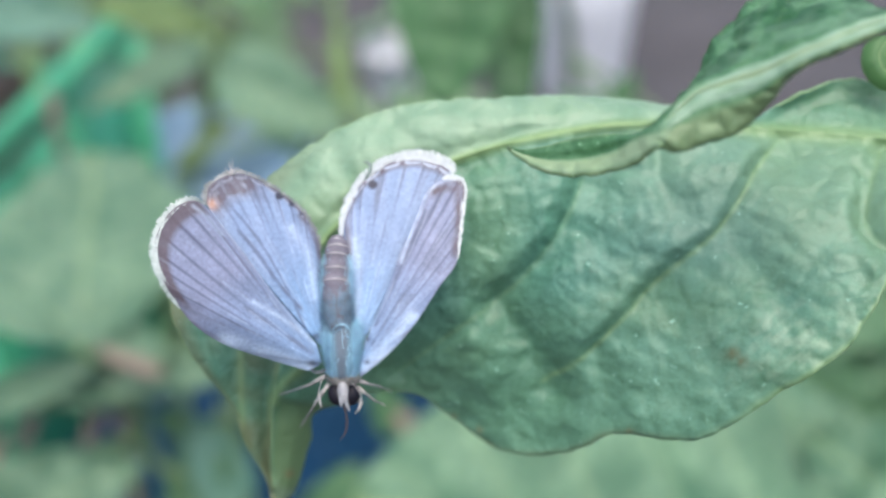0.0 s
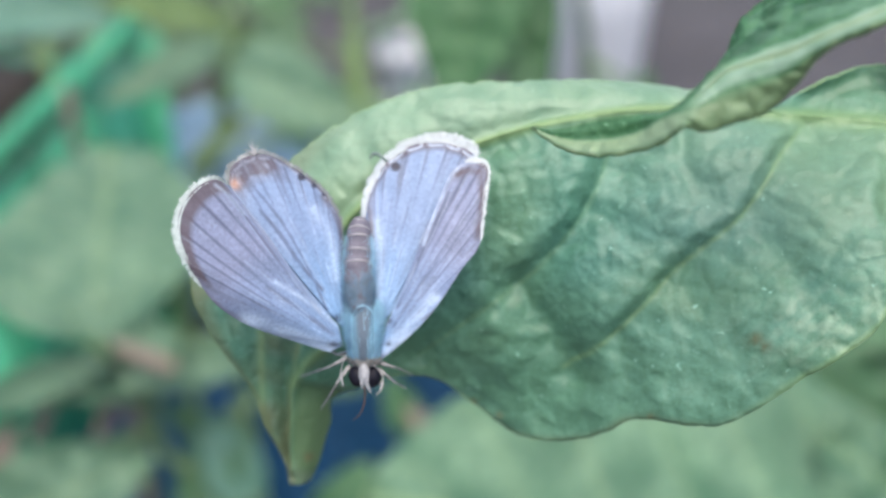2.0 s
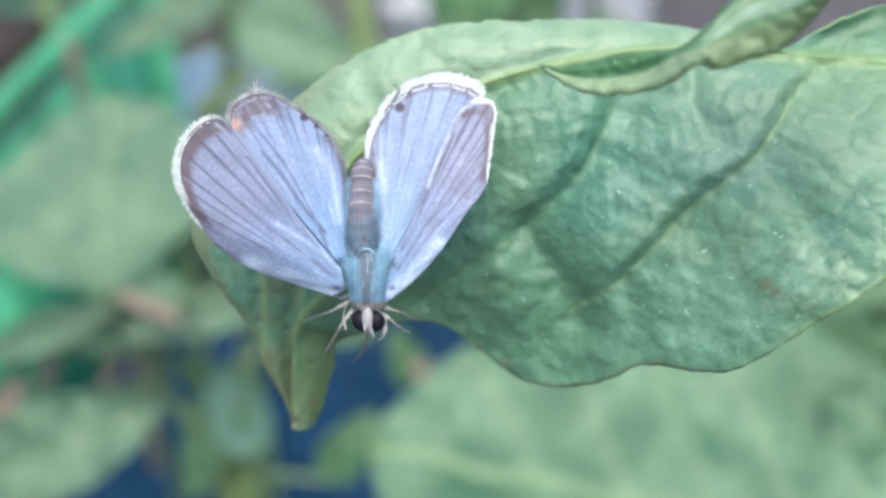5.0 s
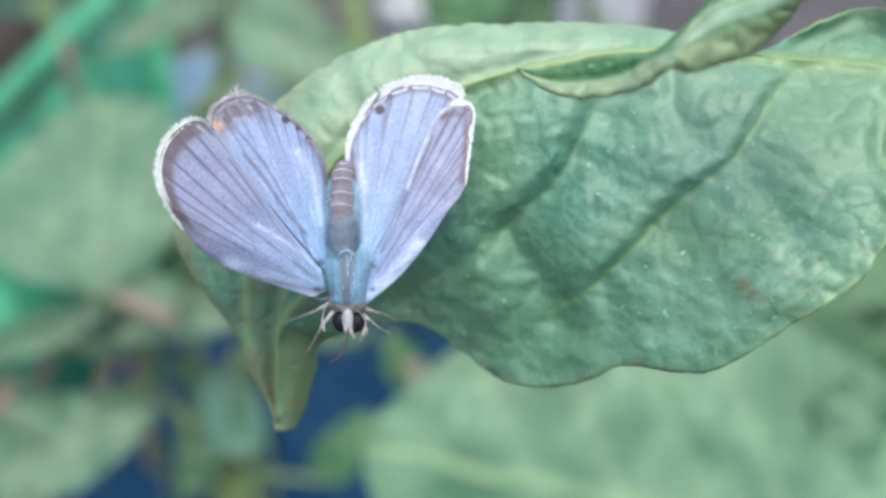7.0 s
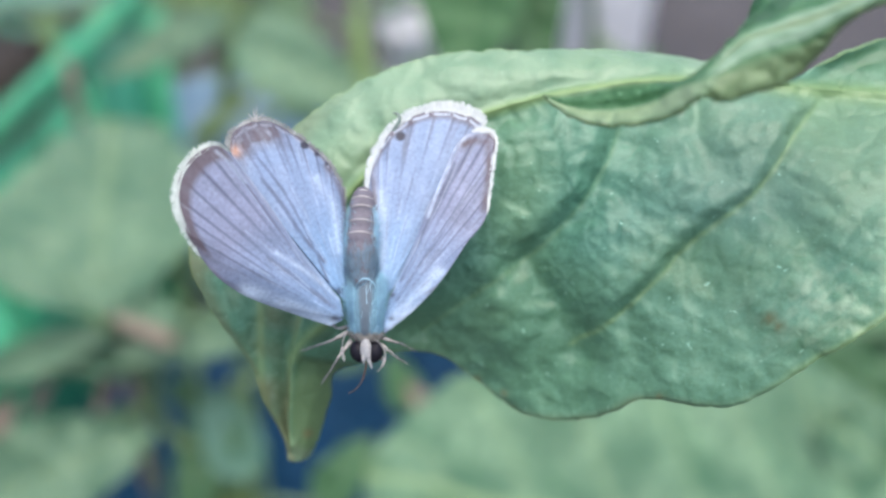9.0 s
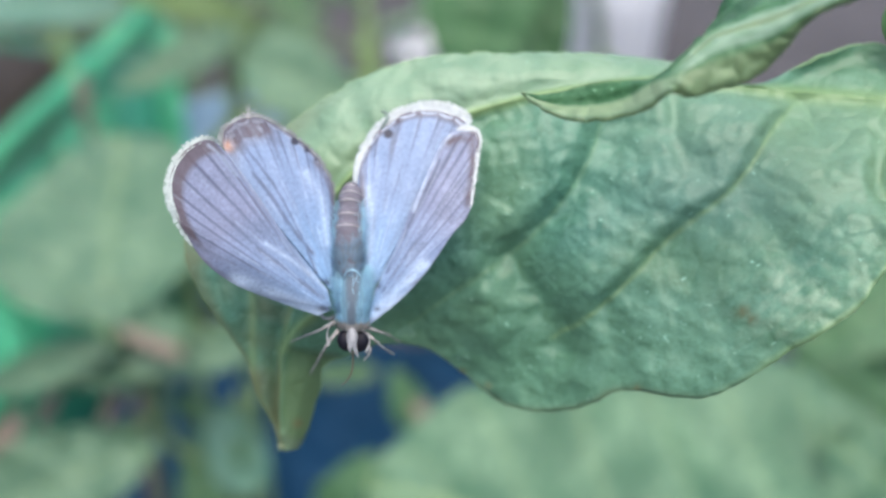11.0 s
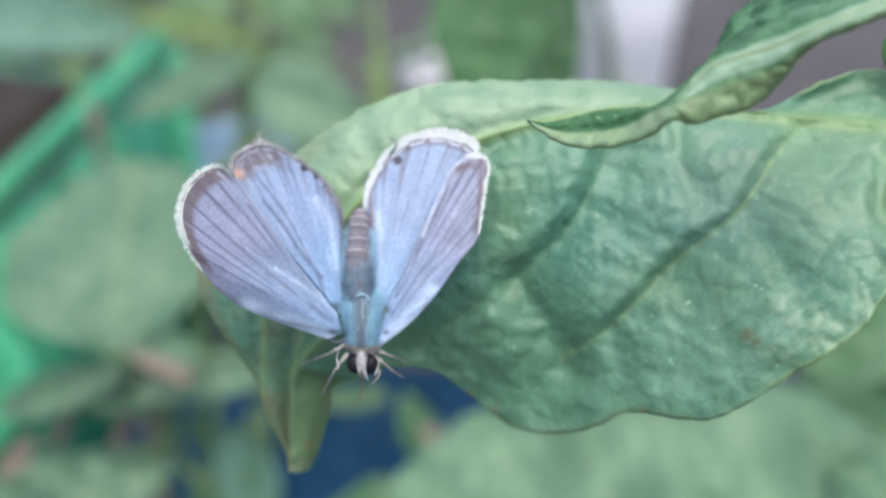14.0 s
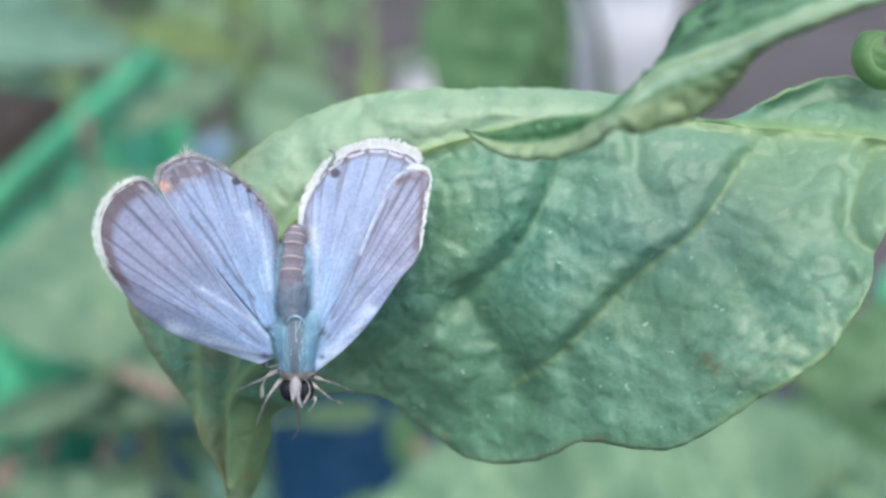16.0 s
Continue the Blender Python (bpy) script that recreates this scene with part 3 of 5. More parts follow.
        q[2] -= 0.16 * body[i] * math.exp(-(((u[i] - 2.45) / 0.15) ** 2))
    blade = mesh_part("leaf", flat * MM, grid_faces(n, m), CURL_LEAF, HOST, "narrow green leaf rolled along its midrib", {"rib": np.clip(ribness, 0, 1), "deep": deep, "pale_lit": np.clip(silver, 0, 1), "stain": np.clip(olive, 0, 1)})
    blade.matrix_basis = LEAF
    solid = blade.modifiers.new("thickness", "SOLIDIFY")
    solid.thickness, solid.offset = 0.00018, 0
    tube("petiole", [(22.6, 11.6, 18.9), (26, 12.9, 18.5), (38, 18, 14), (56, 24, -4)], [0.35, 0.5, 0.7, 0.9], STEM, blade, "pale green leaf stalk")
    return blade


curled_leaf()


def simple_leaf(name, length, width, material, parent, m, arch=0.25, fold=0.18, seed=1.0, n=40, k=22, label="", tip=1.0, wavy=0.06):
    """A leaf blade with midrib and side veins in metres: base at the origin, along +y, face towards +z."""
    verts, ribs = [], []
    for i in range(n):
        s = i / (n - 1)
        w = width / 2 * (math.sin(math.pi * s**0.8) ** 0.55) * (1 - 0.3 * s * tip) + width * 0.004
        for j in range(k):
            t = 2 * j / (k - 1) - 1
            x, y = w * t, length * s
            vein = abs(((s * 7 - abs(t) * 1.2) % 1) - 0.5)
            z = -arch * length * s * s + fold * abs(x) + 0.016 * width * (vein * 2 - 0.5) * min(1, abs(t) * 3)
            z += wavy * width * wave((x, y), width * 0.22, seed) + wavy * 1.4 * width * t * t * wave((y, x), width * 0.3, seed + 3)
            verts.append((x * (1 + 0.06 * wave((y, 0), width * 0.15, seed)), y, z))
            ribs.append(max(math.exp(-((x / (0.011 * width)) ** 2)), 0.35 * max(0.0, 1 - (0.5 - vein) * 12)))
    ob = mesh_part(name, verts, grid_faces(n, k)[::-1], material, parent, label, {"rib": ribs})
    ob.matrix_basis = m
    solid = ob.modifiers.new("thickness", "SOLIDIFY")
    solid.thickness, solid.offset = min(0.0004, width * 0.02), 0
    return ob


def reach_pose(base, tip, twist):
    """A leaf's pose from its base towards its tip, its face turned to the open side and then by twist degrees."""
    along = Vector(tip) - Vector(base)
    length = along.length
    along.normalize()
    face = Vector((0, 0.25, 1))
    face = (face - along * face.dot(along)).normalized()
    side = along.cross(face)
    turn = Matrix((side, along, face)).transposed().to_4x4()
    return LEAF @ Matrix.Translation(Vector(base) * MM) @ turn @ pose(0, 0, 0, 0, twist, 0), length * MM


def plant(label, stem, leaves, material, seed, thick=4.0, arch=0.1, tip=1.0, wavy=0.06):
    """A plant: a stem given by places in the leaf's space, and leaves as rows of
    base x, y, z, tip x, y, z, width and twist, all in millimetres and degrees, and a material where it differs."""
    ob = empty("plant", Matrix.Identity(4))
    line = [np.array(spot(*p)) for p in stem]
    foot = line[0].copy()
    foot[2] = -0.01
    line = [foot] + line
    mesh_part("stem", *tube_mesh(line, [thick * MM, thick * 0.75 * MM, thick * 0.45 * MM], 8, 40), STEM, ob)
    path = spline(line, 80)
    for i, row in enumerate(leaves):
        m, length = reach_pose(row[:3], row[3:6], row[7])
        fine = length > 0.06
        leaf = simple_leaf("leaf", length, row[6] * MM, row[8] if len(row) > 8 else material, ob, m, arch, 0.2, seed + i * 1.7, 90 if fine else 44, 48 if fine else 24, "", tip, wavy)
        base = np.array(m.translation)
        near = path[np.argmin(((path - base) ** 2).sum(1))]
        back = base - np.array(m.to_3x3() @ Vector((0, 1, 0))) * length * 0.12
        v, f = tube_mesh([near, back * 0.7 + near * 0.3 + np.array([0, 0, 0.004]), base], [0.0016, 0.0013, 0.001], 6, 14)
        stalk = mesh_part("petiole", v, f, STEM, leaf)
        stalk.matrix_parent_inverse = m.inverted()
    return tagged(ob, label, "plant", "garden plants")


# two small young leaves of the same plant, curled into hooks
def young_leaf(x, y, z, bend, width, first, last, seed):
    """A hooked little leaf round a place in the leaf's space: its midline is an arc of radius bend, from first to last degrees."""
    n, k = 60, 25
    verts, ribs = [], []
    for i in range(n):
        s = i / (n - 1)
        a = math.radians(first + (last - first) * s)
        w = width / 2 * (0.25 + 0.75 * math.sin(math.pi * min(s * 0.85 + 0.12, 1)) ** 0.6) * min(1, (1 - s) * 5 + 0.08)
        for j in range(k):
            t = 2 * j / (k - 1) - 1
            r = bend + w * t
            lift = 0.35 * abs(t) * w - 0.9 * w * t * t * (t > 0) + 0.05 * wave((r, s * 4), 0.5, seed)
            verts.append((x + r * math.cos(a), y + r * math.sin(a), z + lift - 0.5 * s))
            ribs.append(max(0.8 * math.exp(-((t / 0.08) ** 2)), 0.7 * max(0.0, abs(t) - 0.92) * 12))
    leaf = mesh_part("leaf", np.array(verts) * MM, grid_faces(n, k)[::-1], YOUNG_LEAF, HOST, "small bright green young leaf curled into a hook", {"rib": np.clip(ribs, 0, 1)})
    leaf.matrix_basis = LEAF
    solid = leaf.modifiers.new("thickness", "SOLIDIFY")
    solid.thickness, solid.offset = 0.0002, 0
    a = math.radians(first)
    start = (x + bend * math.cos(a), y + bend * math.sin(a), z)
    tube("petiole", [start, (start[0] + 3, start[1] + 0.2, z - 2), (44, 14, -8), (56, 17, -8.5)], [0.25, 0.3, 0.4, 0.5], STEM, leaf)


young_leaf(29.35, 12.5, 0, 1.25, 1.95, -40, -262, 5.0)
young_leaf(32.2, 13.6, -1, 0.9, 1.1, -60, -240, 8.0)

# a broad pale plant close behind, and its neighbours in the plot
plant("plant with broad pale green leaves, out of focus", [(170, -187, -302), (150, -96, -252), (140, -70, -232)], [
    (128, -92, -226, -22, -62, -226, 118, 30),
    (150, -90, -250, 96, -48, -238, 40, 0),
], PALE_LEAF, 3.0, 4.0, 0.02, 0.0, 0.05)
plant("plant with rounded pale green leaves, out of focus", [(-79, -131, -420), (-109, -78, -380), (-109, -47, -370), (-103, -24, -380)], [
    (-121, -33, -328, -133, 39, -385, 84, 0),
    (-166, -57, -345, -115, -37, -335, 15, 15),
    (-68, -36, -350, -115, -48, -335, 17, -10),
    (-92, -35, -330, -132, -22, -330, 13, 0),
    (-167, -100, -330, -100, -70, -320, 36, 0),
    (-112, -53, -350, -149, -44, -345, 14, 20),
], ROUND_LEAF, 11.0, 3.0, 0.05, 0.3, 0.06)
DRY_LEAF = leaf_material("leaf_dry", (0.22, 0.17, 0.13), (0.30, 0.24, 0.18), (0.28, 0.22, 0.15), 40, 0.7, 0.2, 0.0006)
plant("withered stalk with pinkish dry leaves, out of focus", [(-121, -247, -542), (-119, -90, -402), (-117, -46, -382)], [
    (-91, -41, -320, -114, -32, -320, 6, 0),
    (-122, -54, -360, -130, -73, -360, 7, 0),
    (-145, -59, -360, -154, -73, -360, 7, 0),
    (-169, -87, -360, -159, -66, -360, 12, 0),
], DRY_LEAF, 61.0, 2.0)
plant("leafy plant with oval green leaves, out of focus", [(-160, -33, -640), (-127, 48, -560), (-114, 73, -520), (-108, 98, -500), (-112, 168, -540)], [
    (-96, 78, -440, -41, 51, -440, 40, 0, ROUND_LEAF),
    (-104, 91, -470, -163, 65, -470, 22, 0, ROUND_LEAF),
    (-100, 92, -500, -71, 106, -500, 21, 0),
    (-113, 106, -500, -170, 119, -500, 23, 0, OLIVE_LEAF),
    (-86, 112, -520, -106, 154, -520, 25, 0),
    (-134, 104, -520, -156, 146, -520, 22, 0),
    (-72, 134, -540, -60, 168, -540, 23, 0),
    (-89, 67, -470, -63, 42, -470, 15, 0),
], FAR_LEAF, 19.0)
plant("thin plant with narrow yellow-green leaves, out of focus", [(-128, -20, -640), (-78, 40, -575), (-54, 90, -540), (-59, 174, -560)], [
    (-124, 34, -480, -88, 67, -480, 10, 0),
    (-95, 98, -520, -142, 112, -520, 19, 0),
    (-47, 62, -520, -59, 150, -560, 10, 0),
    (-114, 54, -520, -119, 107, -540, 10, 0),
    (-81, 124, -520, -143, 150, -560, 26, 0),
], OLIVE_LEAF, 71.0)
plant("plant with hanging deep green leaves, out of focus", [(91, 23, -700), (75, 79, -620), (66, 120, -560), (44, 147, -480), (16, 138, -420)], [
    (6, 123, -400, 0, 55, -395, 52, 0),
    (24, 133, -420, 30, 47, -415, 34, 0),
    (124, 52, -540, 60, 82, -560, 20, 0),
    (89, 73, -560, 101, 93, -560, 15, 0),
], HANGING_LEAF, 27.0, 4.0, 0.02)
plant("low plant with blue-green leaves, out of focus", [(-487, -43, -840), (-372, 110, -680), (-312, 145, -610)], [
    (-301, 131, -590, -192, 128, -590, 46, 0),
    (-335, 105, -900, -335, 169, -900, 27, 0, OLIVE_LEAF),
    (-297, 170, -620, -215, 170, -620, 39, 0),
], TEAL_LEAF, 35.0)
plant("small seedling with green leaves, out of focus", [(-94, -161, -440), (-93, -109, -405), (-93, -81, -400), (-78, -59, -410)], [
    (-76, -98, -385, -96, -66, -385, 26, 0, TEAL_LEAF),
    (-52, -112, -400, -33, -84, -395, 22, 0),
    (-33, -52, -395, -66, -54, -390, 12, 0),
    (-86, -66, -390, -103, -117, -380, 26, 0),
    (-87, -81, -400, -114, -63, -400, 16, 0),
    (-84, -125, -395, -92, -77, -400, 22, 0, OLIVE_LEAF),
], DARK_LEAF, 43.0)
plant("little seedling with a browning leaf, out of focus", [(7, -124, -420), (0, -93, -400), (-5, -75, -395)], [
    (-16, -72, -390, -25, -50, -385, 17, 0),
    (-9, -70, -380, -18, -61, -380, 8, 0, DRY_LEAF),
], DARK_LEAF, 83.0, 2.5)
plant("plant with mid-green leaves at the plot's edge, out of focus", [(300, -252, -620), (223, -101, -480), (195, -35, -440)], [
    (196, -91, -420, 132, -43, -400, 52, 0),
    (200, -14, -430, 134, -36, -420, 44, 0),
    (205, -61, -440, 150, -25, -440, 44, 0),
    (185, -127, -440, 150, -55, -430, 50, 0),
], DARK_LEAF, 51.0)

# ---- plastic tubs, a sheet and a raised bed among the plants ----
GREEN_PLASTIC = plain("plastic_green", (0.058, 0.355, 0.168), 0.4, 0, 12, 0.15, 0.1, 0.0005)
POT_GREEN = plain("plastic_leaf_green", (0.035, 0.27, 0.12), 0.45, 0, 12, 0.2, 0.1, 0.0005)
# the green plastic again, darkened for slats turned away from the light
SHADED_PLASTIC = plain("plastic_green_shaded", (0.018, 0.19, 0.105), 0.4, 0, 12, 0.15, 0.1, 0.0005)
NAVY_PLASTIC = plain("plastic_navy", (0.004, 0.028, 0.062), 0.7, 0, 12, 0.25, 0.1, 0.0005, 0.12)
GREY_PLASTIC = plain("plastic_blue_grey", (0.125, 0.21, 0.285), 0.5, 0, 14, 0.25, 0.1, 0.0005)
WHITE_PLASTIC = plain("plastic_white", (0.66, 0.65, 0.66), 0.4, 0, 12, 0.08, 0.1, 0.0005)
SOIL = plain("potting_soil", (0.06, 0.045, 0.035), 0.95, 0, 60, 0.4, 0.8, 0.004)


def lathe(name, profile, material, parent, label="", sides=40):
    """A turned hollow shape from radius and height pairs, in metres."""
    verts = [(r * math.cos(2 * math.pi * k / sides), r * math.sin(2 * math.pi * k / sides), h) for r, h in profile for k in range(sides)]
    faces = [(i * sides + k, i * sides + (k + 1) % sides, (i + 1) * sides + (k + 1) % sides, (i + 1) * sides + k) for i in range(len(profile) - 1) for k in range(sides)]
    return mesh_part(name, verts, faces, material, parent, label)


def tub(name, x, y, radius, height, material, label, category, full=True):
    ob = empty(name, pose(x, y, 0.0))
    w = 0.004
    lathe("body", [(0.001, 0.004), (radius * 0.78, 0.004), (radius * 0.8, 0.01), (radius * 0.9, height * 0.5), (radius, height - 0.02),
                   (radius - w, height - 0.02), (radius * 0.9 - w, height * 0.5), (radius * 0.8 - w, 0.014), (0.001, 0.012)], material, ob)
    lathe("rim", [(radius - w, height - 0.022), (radius + 0.008, height - 0.022), (radius + 0.01, height - 0.006), (radius + 0.004, height), (radius - w, height),
                  (radius - w, height - 0.022)], material, ob, "rolled rim")
    if full:
        lathe("soil", [(radius * 0.955, height * 0.82), (radius * 0.5, height * 0.84), (0.001, height * 0.85)], SOIL, ob, "dark potting soil")
    return tagged(ob, label, category)


def on_ground(p):
    return p.x, p.y


def tarpaulin():
    """A crumpled plastic sheet thrown on the earth."""
    n, m = 110, 60
    verts = []
    for i in range(n):
        for j in range(m):
            x, y = -0.40 + 0.78 * i / (n - 1), 0.38 + 0.38 * j / (m - 1)
            fold = 0.035 * abs(wave((x, y), 0.13, 2.0)) + 0.02 * abs(wave((x + y, y), 0.05, 5.0)) + 0.006 * wave((x, y), 0.02, 1.0)
            edge = min(i, n - 1 - i, j, m - 1 - j) / 8
            verts.append((x + 0.03 * wave((y, 0), 0.1, 3.0), y + 0.03 * wave((x, 1), 0.1, 7.0), 0.022 + fold * min(edge, 1)))
    ob = mesh_part("tarpaulin", verts, grid_faces(n, m), NAVY_PLASTIC)
    solid = ob.modifiers.new("thickness", "SOLIDIFY")
    solid.thickness = 0.001
    return tagged(ob, "crumpled navy blue plastic tarpaulin lying on the earth", "tarpaulin")


tarpaulin()
tub("flowerpot", *on_ground(spot(-248, -57, -460)), 0.042, 0.335, POT_GREEN, "tall bright green plastic flowerpot among the plants", "flowerpot")
tub("flowerpot", *on_ground(spot(360, -41, -822)), 0.06, 0.19, GREEN_PLASTIC, "bright green plastic flowerpot at the plot's edge", "flowerpot")
tub("basin", *on_ground(spot(-193, 92, -962)), 0.075, 0.17, GREY_PLASTIC, "blue-grey plastic basin standing among the plants", "basin", False)
tub("bucket", *on_ground(spot(166, 253, -1352)), 0.063, 0.24, WHITE_PLASTIC, "white plastic bucket standing on the earth", "bucket", False)
tub("flowerpot", *on_ground(spot(-54, 188, -1252)), 0.024, 0.125, WHITE_PLASTIC, "small white flowerpot behind the leaves", "flowerpot")


def box_part(name, size, m, material, parent, label=""):
    bm = bmesh.new()
    bmesh.ops.create_cube(bm, size=1.0)
    for v in bm.verts:
        v.co = Vector((v.co.x * size[0], v.co.y * size[1], v.co.z * size[2]))
    bmesh.ops.bevel(bm, geom=bm.edges[:], offset=min(size) * 0.18, segments=2, affect="EDGES")
    ob = part(name, bm, material, parent, label)
    ob.matrix_basis = m
    return ob


def raised_bed():
    """A raised planting bed: plastic edging of a rim, posts and broad slats before a block of soil."""
    a, b = spot(-302, 32, -642), spot(-247, 169, -867)
    along = Vector((b.x - a.x, b.y - a.y, 0))
    turn = math.degrees(math.atan2(along.y, along.x))
    length, depth, height = along.length, 0.62, (a.z + b.z) / 2
    ob = empty("planting_bed", pose(b.x, b.y, 0, 0, 0, turn))
    box_part("rim", (length + 0.02, 0.014, 0.017), pose(-length / 2, 0, height), GREEN_PLASTIC, ob)
    box_part("base_rail", (length + 0.02, 0.02, 0.03), pose(-length / 2, 0, 0.015), GREEN_PLASTIC, ob)
    for x in (0, -length):
        box_part("post", (0.024, 0.024, height - 0.03), pose(x, 0, height / 2), GREEN_PLASTIC, ob)
    # the far slat and the end slats have their shade in the colour
    for k in range(3):
        box_part("slat", (length / 3 * 0.97, 0.006, height - 0.04), pose(-length * (k + 0.5) / 3, 0, height / 2), SHADED_PLASTIC if k == 0 else GREEN_PLASTIC, ob)
    for k in range(4):
        box_part("end_slat", (0.006, 0.058, height - 0.05), pose(0, 0.042 + 0.06 * k, height / 2 - 0.02), SHADED_PLASTIC, ob, "green plastic slat, coloured darker for shade")
    box_part("soil", (length - 0.02, depth, height - 0.05), pose(-length / 2, depth / 2 + 0.012, 0.005 + height / 2), SOIL, ob, "dark brown garden soil")
    return tagged(ob, "raised bed of dark soil edged with bright green plastic slats", "planting bed")


raised_bed()


# ---- a stake ----
WOOD = plain("wood_weathered", (0.20, 0.16, 0.12), 0.8, 0, 20, 0.35, 0.5, 0.002)
foot = spot(-220, 62, -622)
stake = mesh_part("stake", *tube_mesh([(foot.x, foot.y, -0.05), (foot.x + 0.002, foot.y + 0.002, foot.z * 0.5), (foot.x, foot.y, foot.z + 0.03)], [0.0045, 0.004, 0.004], 8, 20), WOOD)
tagged(stake, "thin weathered wooden garden stake pushed into the earth", "stake")

# ---- low growth that fills the plot between the plants ----
def ground_cover():
    rng = np.random.default_rng(12)
    verts, faces, ribs = [], [], []
    for _ in range(700):
        x, y = rng.uniform(-0.75, 0.16), rng.uniform(0.55, 1.75)
        if (x > -0.17 and y > 1.15) or (x > 0.02 and y > 0.9) or (-0.42 < x < 0.4 and y < 0.78) or (-0.3 < x < -0.08 and 0.72 < y < 1.02):
            continue
        z, size, turn, tilt = rng.uniform(0.03, 0.2), rng.uniform(0.03, 0.065), rng.uniform(0, 360), rng.uniform(-50, 15)
        m = pose(x, y, z, tilt, rng.uniform(-25, 25), turn)
        k = len(verts)
        for i in range(6):
            s = i / 5
            w = size * 0.3 * math.sin(math.pi * min(s * 0.9 + 0.05, 1)) ** 0.7
            for t in (-1, 0, 1):
                verts.append(tuple(m @ Vector((w * t, size * s, -0.3 * size * s * s + 0.2 * abs(t) * w))))
                ribs.append(0.5 if t == 0 else 0.0)
        faces += [(k + i * 3 + j, k + i * 3 + j + 1, k + (i + 1) * 3 + j + 1, k + (i + 1) * 3 + j) for i in range(5) for j in range(2)]
        # its stalk, down to the earth
        base, k = m.translation, len(verts)
        verts += [(base.x - 0.001, base.y, base.z), (base.x + 0.001, base.y, base.z), (base.x + 0.001, base.y - 0.01, -0.01), (base.x - 0.001, base.y - 0.01, -0.01)]
        ribs += [0.6] * 4
        faces.append((k, k + 1, k + 2, k + 3))
    ob = mesh_part("undergrowth", verts, faces, FAR_LEAF, None, "", {"rib": ribs})
    return tagged(ob, "thick low green undergrowth of small leaves covering the earth", "undergrowth", kind="stuff")


ground_cover()


# ---- the butterfly ----
BUTTERFLY = LEAF
# wing edges from the front root round the margin to the inner root
LEFT_FORE = [(-8.24, -7.37, 2.8), (-10.44, -6.56, 4), (-12.87, -5.5, 5.8), (-14.43, -4.24, 7.2), (-15.34, -2.72, 8.3), (-15.98, -1.25, 9), (-16.27, -0.13, 9), (-16.13, 1.16, 8.8), (-15.52, 2.3, 8.2), (-14.67, 2.91, 7.6), (-14.02, 2.74, 6.8), (-13.34, 1.87, 6), (-12, 0.03, 5), (-10.44, -2.37, 4), (-8.82, -4.48, 3.2), (-7.75, -5.73, 2.8)]
LEFT_HIND = [(-8.51, -4.85, 2.9), (-10.53, -2.39, 3.4), (-12.44, 0.21, 4.4), (-13.8, 2.24, 4.8), (-14.17, 3.09, 4.8), (-13.97, 3.95, 4.6), (-13.19, 4.57, 4), (-12.23, 4.73, 3.6), (-11.11, 4.28, 3), (-10.05, 3.61, 2.6), (-9.04, 2.78, 2.2), (-8.26, 1.8, 2), (-7.71, 0.39, 1.8), (-7.46, -2.09, 1.8), (-7.3, -4.2, 2)]
RIGHT_FORE = [(-5.04, -7.81, 2.6), (-3.28, -6.32, 2.8), (-1.71, -4.56, 3), (-0.14, -2.16, 3), (0.84, -0.84, 2.9), (1.12, 0.73, 2.7), (1.26, 2.49, 2.4), (1.38, 4.06, 2), (0.78, 4.56, 1.8), (-0.21, 4.39, 1.7), (-0.99, 3.68, 1.7), (-1.52, 2.37, 1.8), (-2.6, -1.02, 2.2), (-3.82, -3.65, 2.5), (-4.75, -5.56, 2.7)]
RIGHT_HIND = [(-4.19, -4.54, 2.2), (-2.62, -1.03, 1.6), (-1.22, 2.18, 1), (0.22, 4.16, 0.8), (0.57, 5.06, 0.7), (-0.43, 5.65, 0.5), (-1.77, 5.94, 0.4), (-3.39, 5.62, 0.4), (-4.82, 4.68, 0.5), (-5.67, 3.48, 0.7), (-6.15, 2.36, 1), (-6.28, 1.11, 1.2), (-6.04, -1.03, 1.5), (-5.79, -3.5, 1.9), (-5.64, -5.25, 2.1)]
ROOTS = [(-7.47, -6.95, 2.8), (-7.36, -5.99, 2.5), (-5.17, -6.96, 2.7), (-5.34, -6.01, 2.3)]
# dusky folds, painted rear-edge shadows, pale ridges and brown edges on the wings: line, half-width in mm, strength,
# kind
LEFT_FORE_LINES = (
    ([(-11.56, -3.34, 3), (-9.89, -4.67, 3), (-8.08, -6.23, 3)], 0.16, 0.75, "streak"),
    ([(-11.21, -2.99, 3), (-9.54, -4.14, 3), (-7.8, -5.75, 3)], 0.13, 0.35, "pale"),
    ([(-14.44, 2.64, 6), (-13.77, 2.04, 6), (-12.95, 0.98, 5)], 0.1, 0.3, "pale"),
    ([(-15.73, -2.5, 8), (-14.47, -4.12, 7), (-12.84, -5.38, 6)], 0.12, 0.6, "band"),
    ([(-12.84, -5.19, 5), (-10.79, -6.08, 4), (-8.22, -7.14, 3)], 0.42, 0.75, "pale"),
    ([(-12, -0.31, 5), (-10.44, -2.71, 4), (-8.84, -4.84, 3)], 0.1, 0.5, "streak"),
)
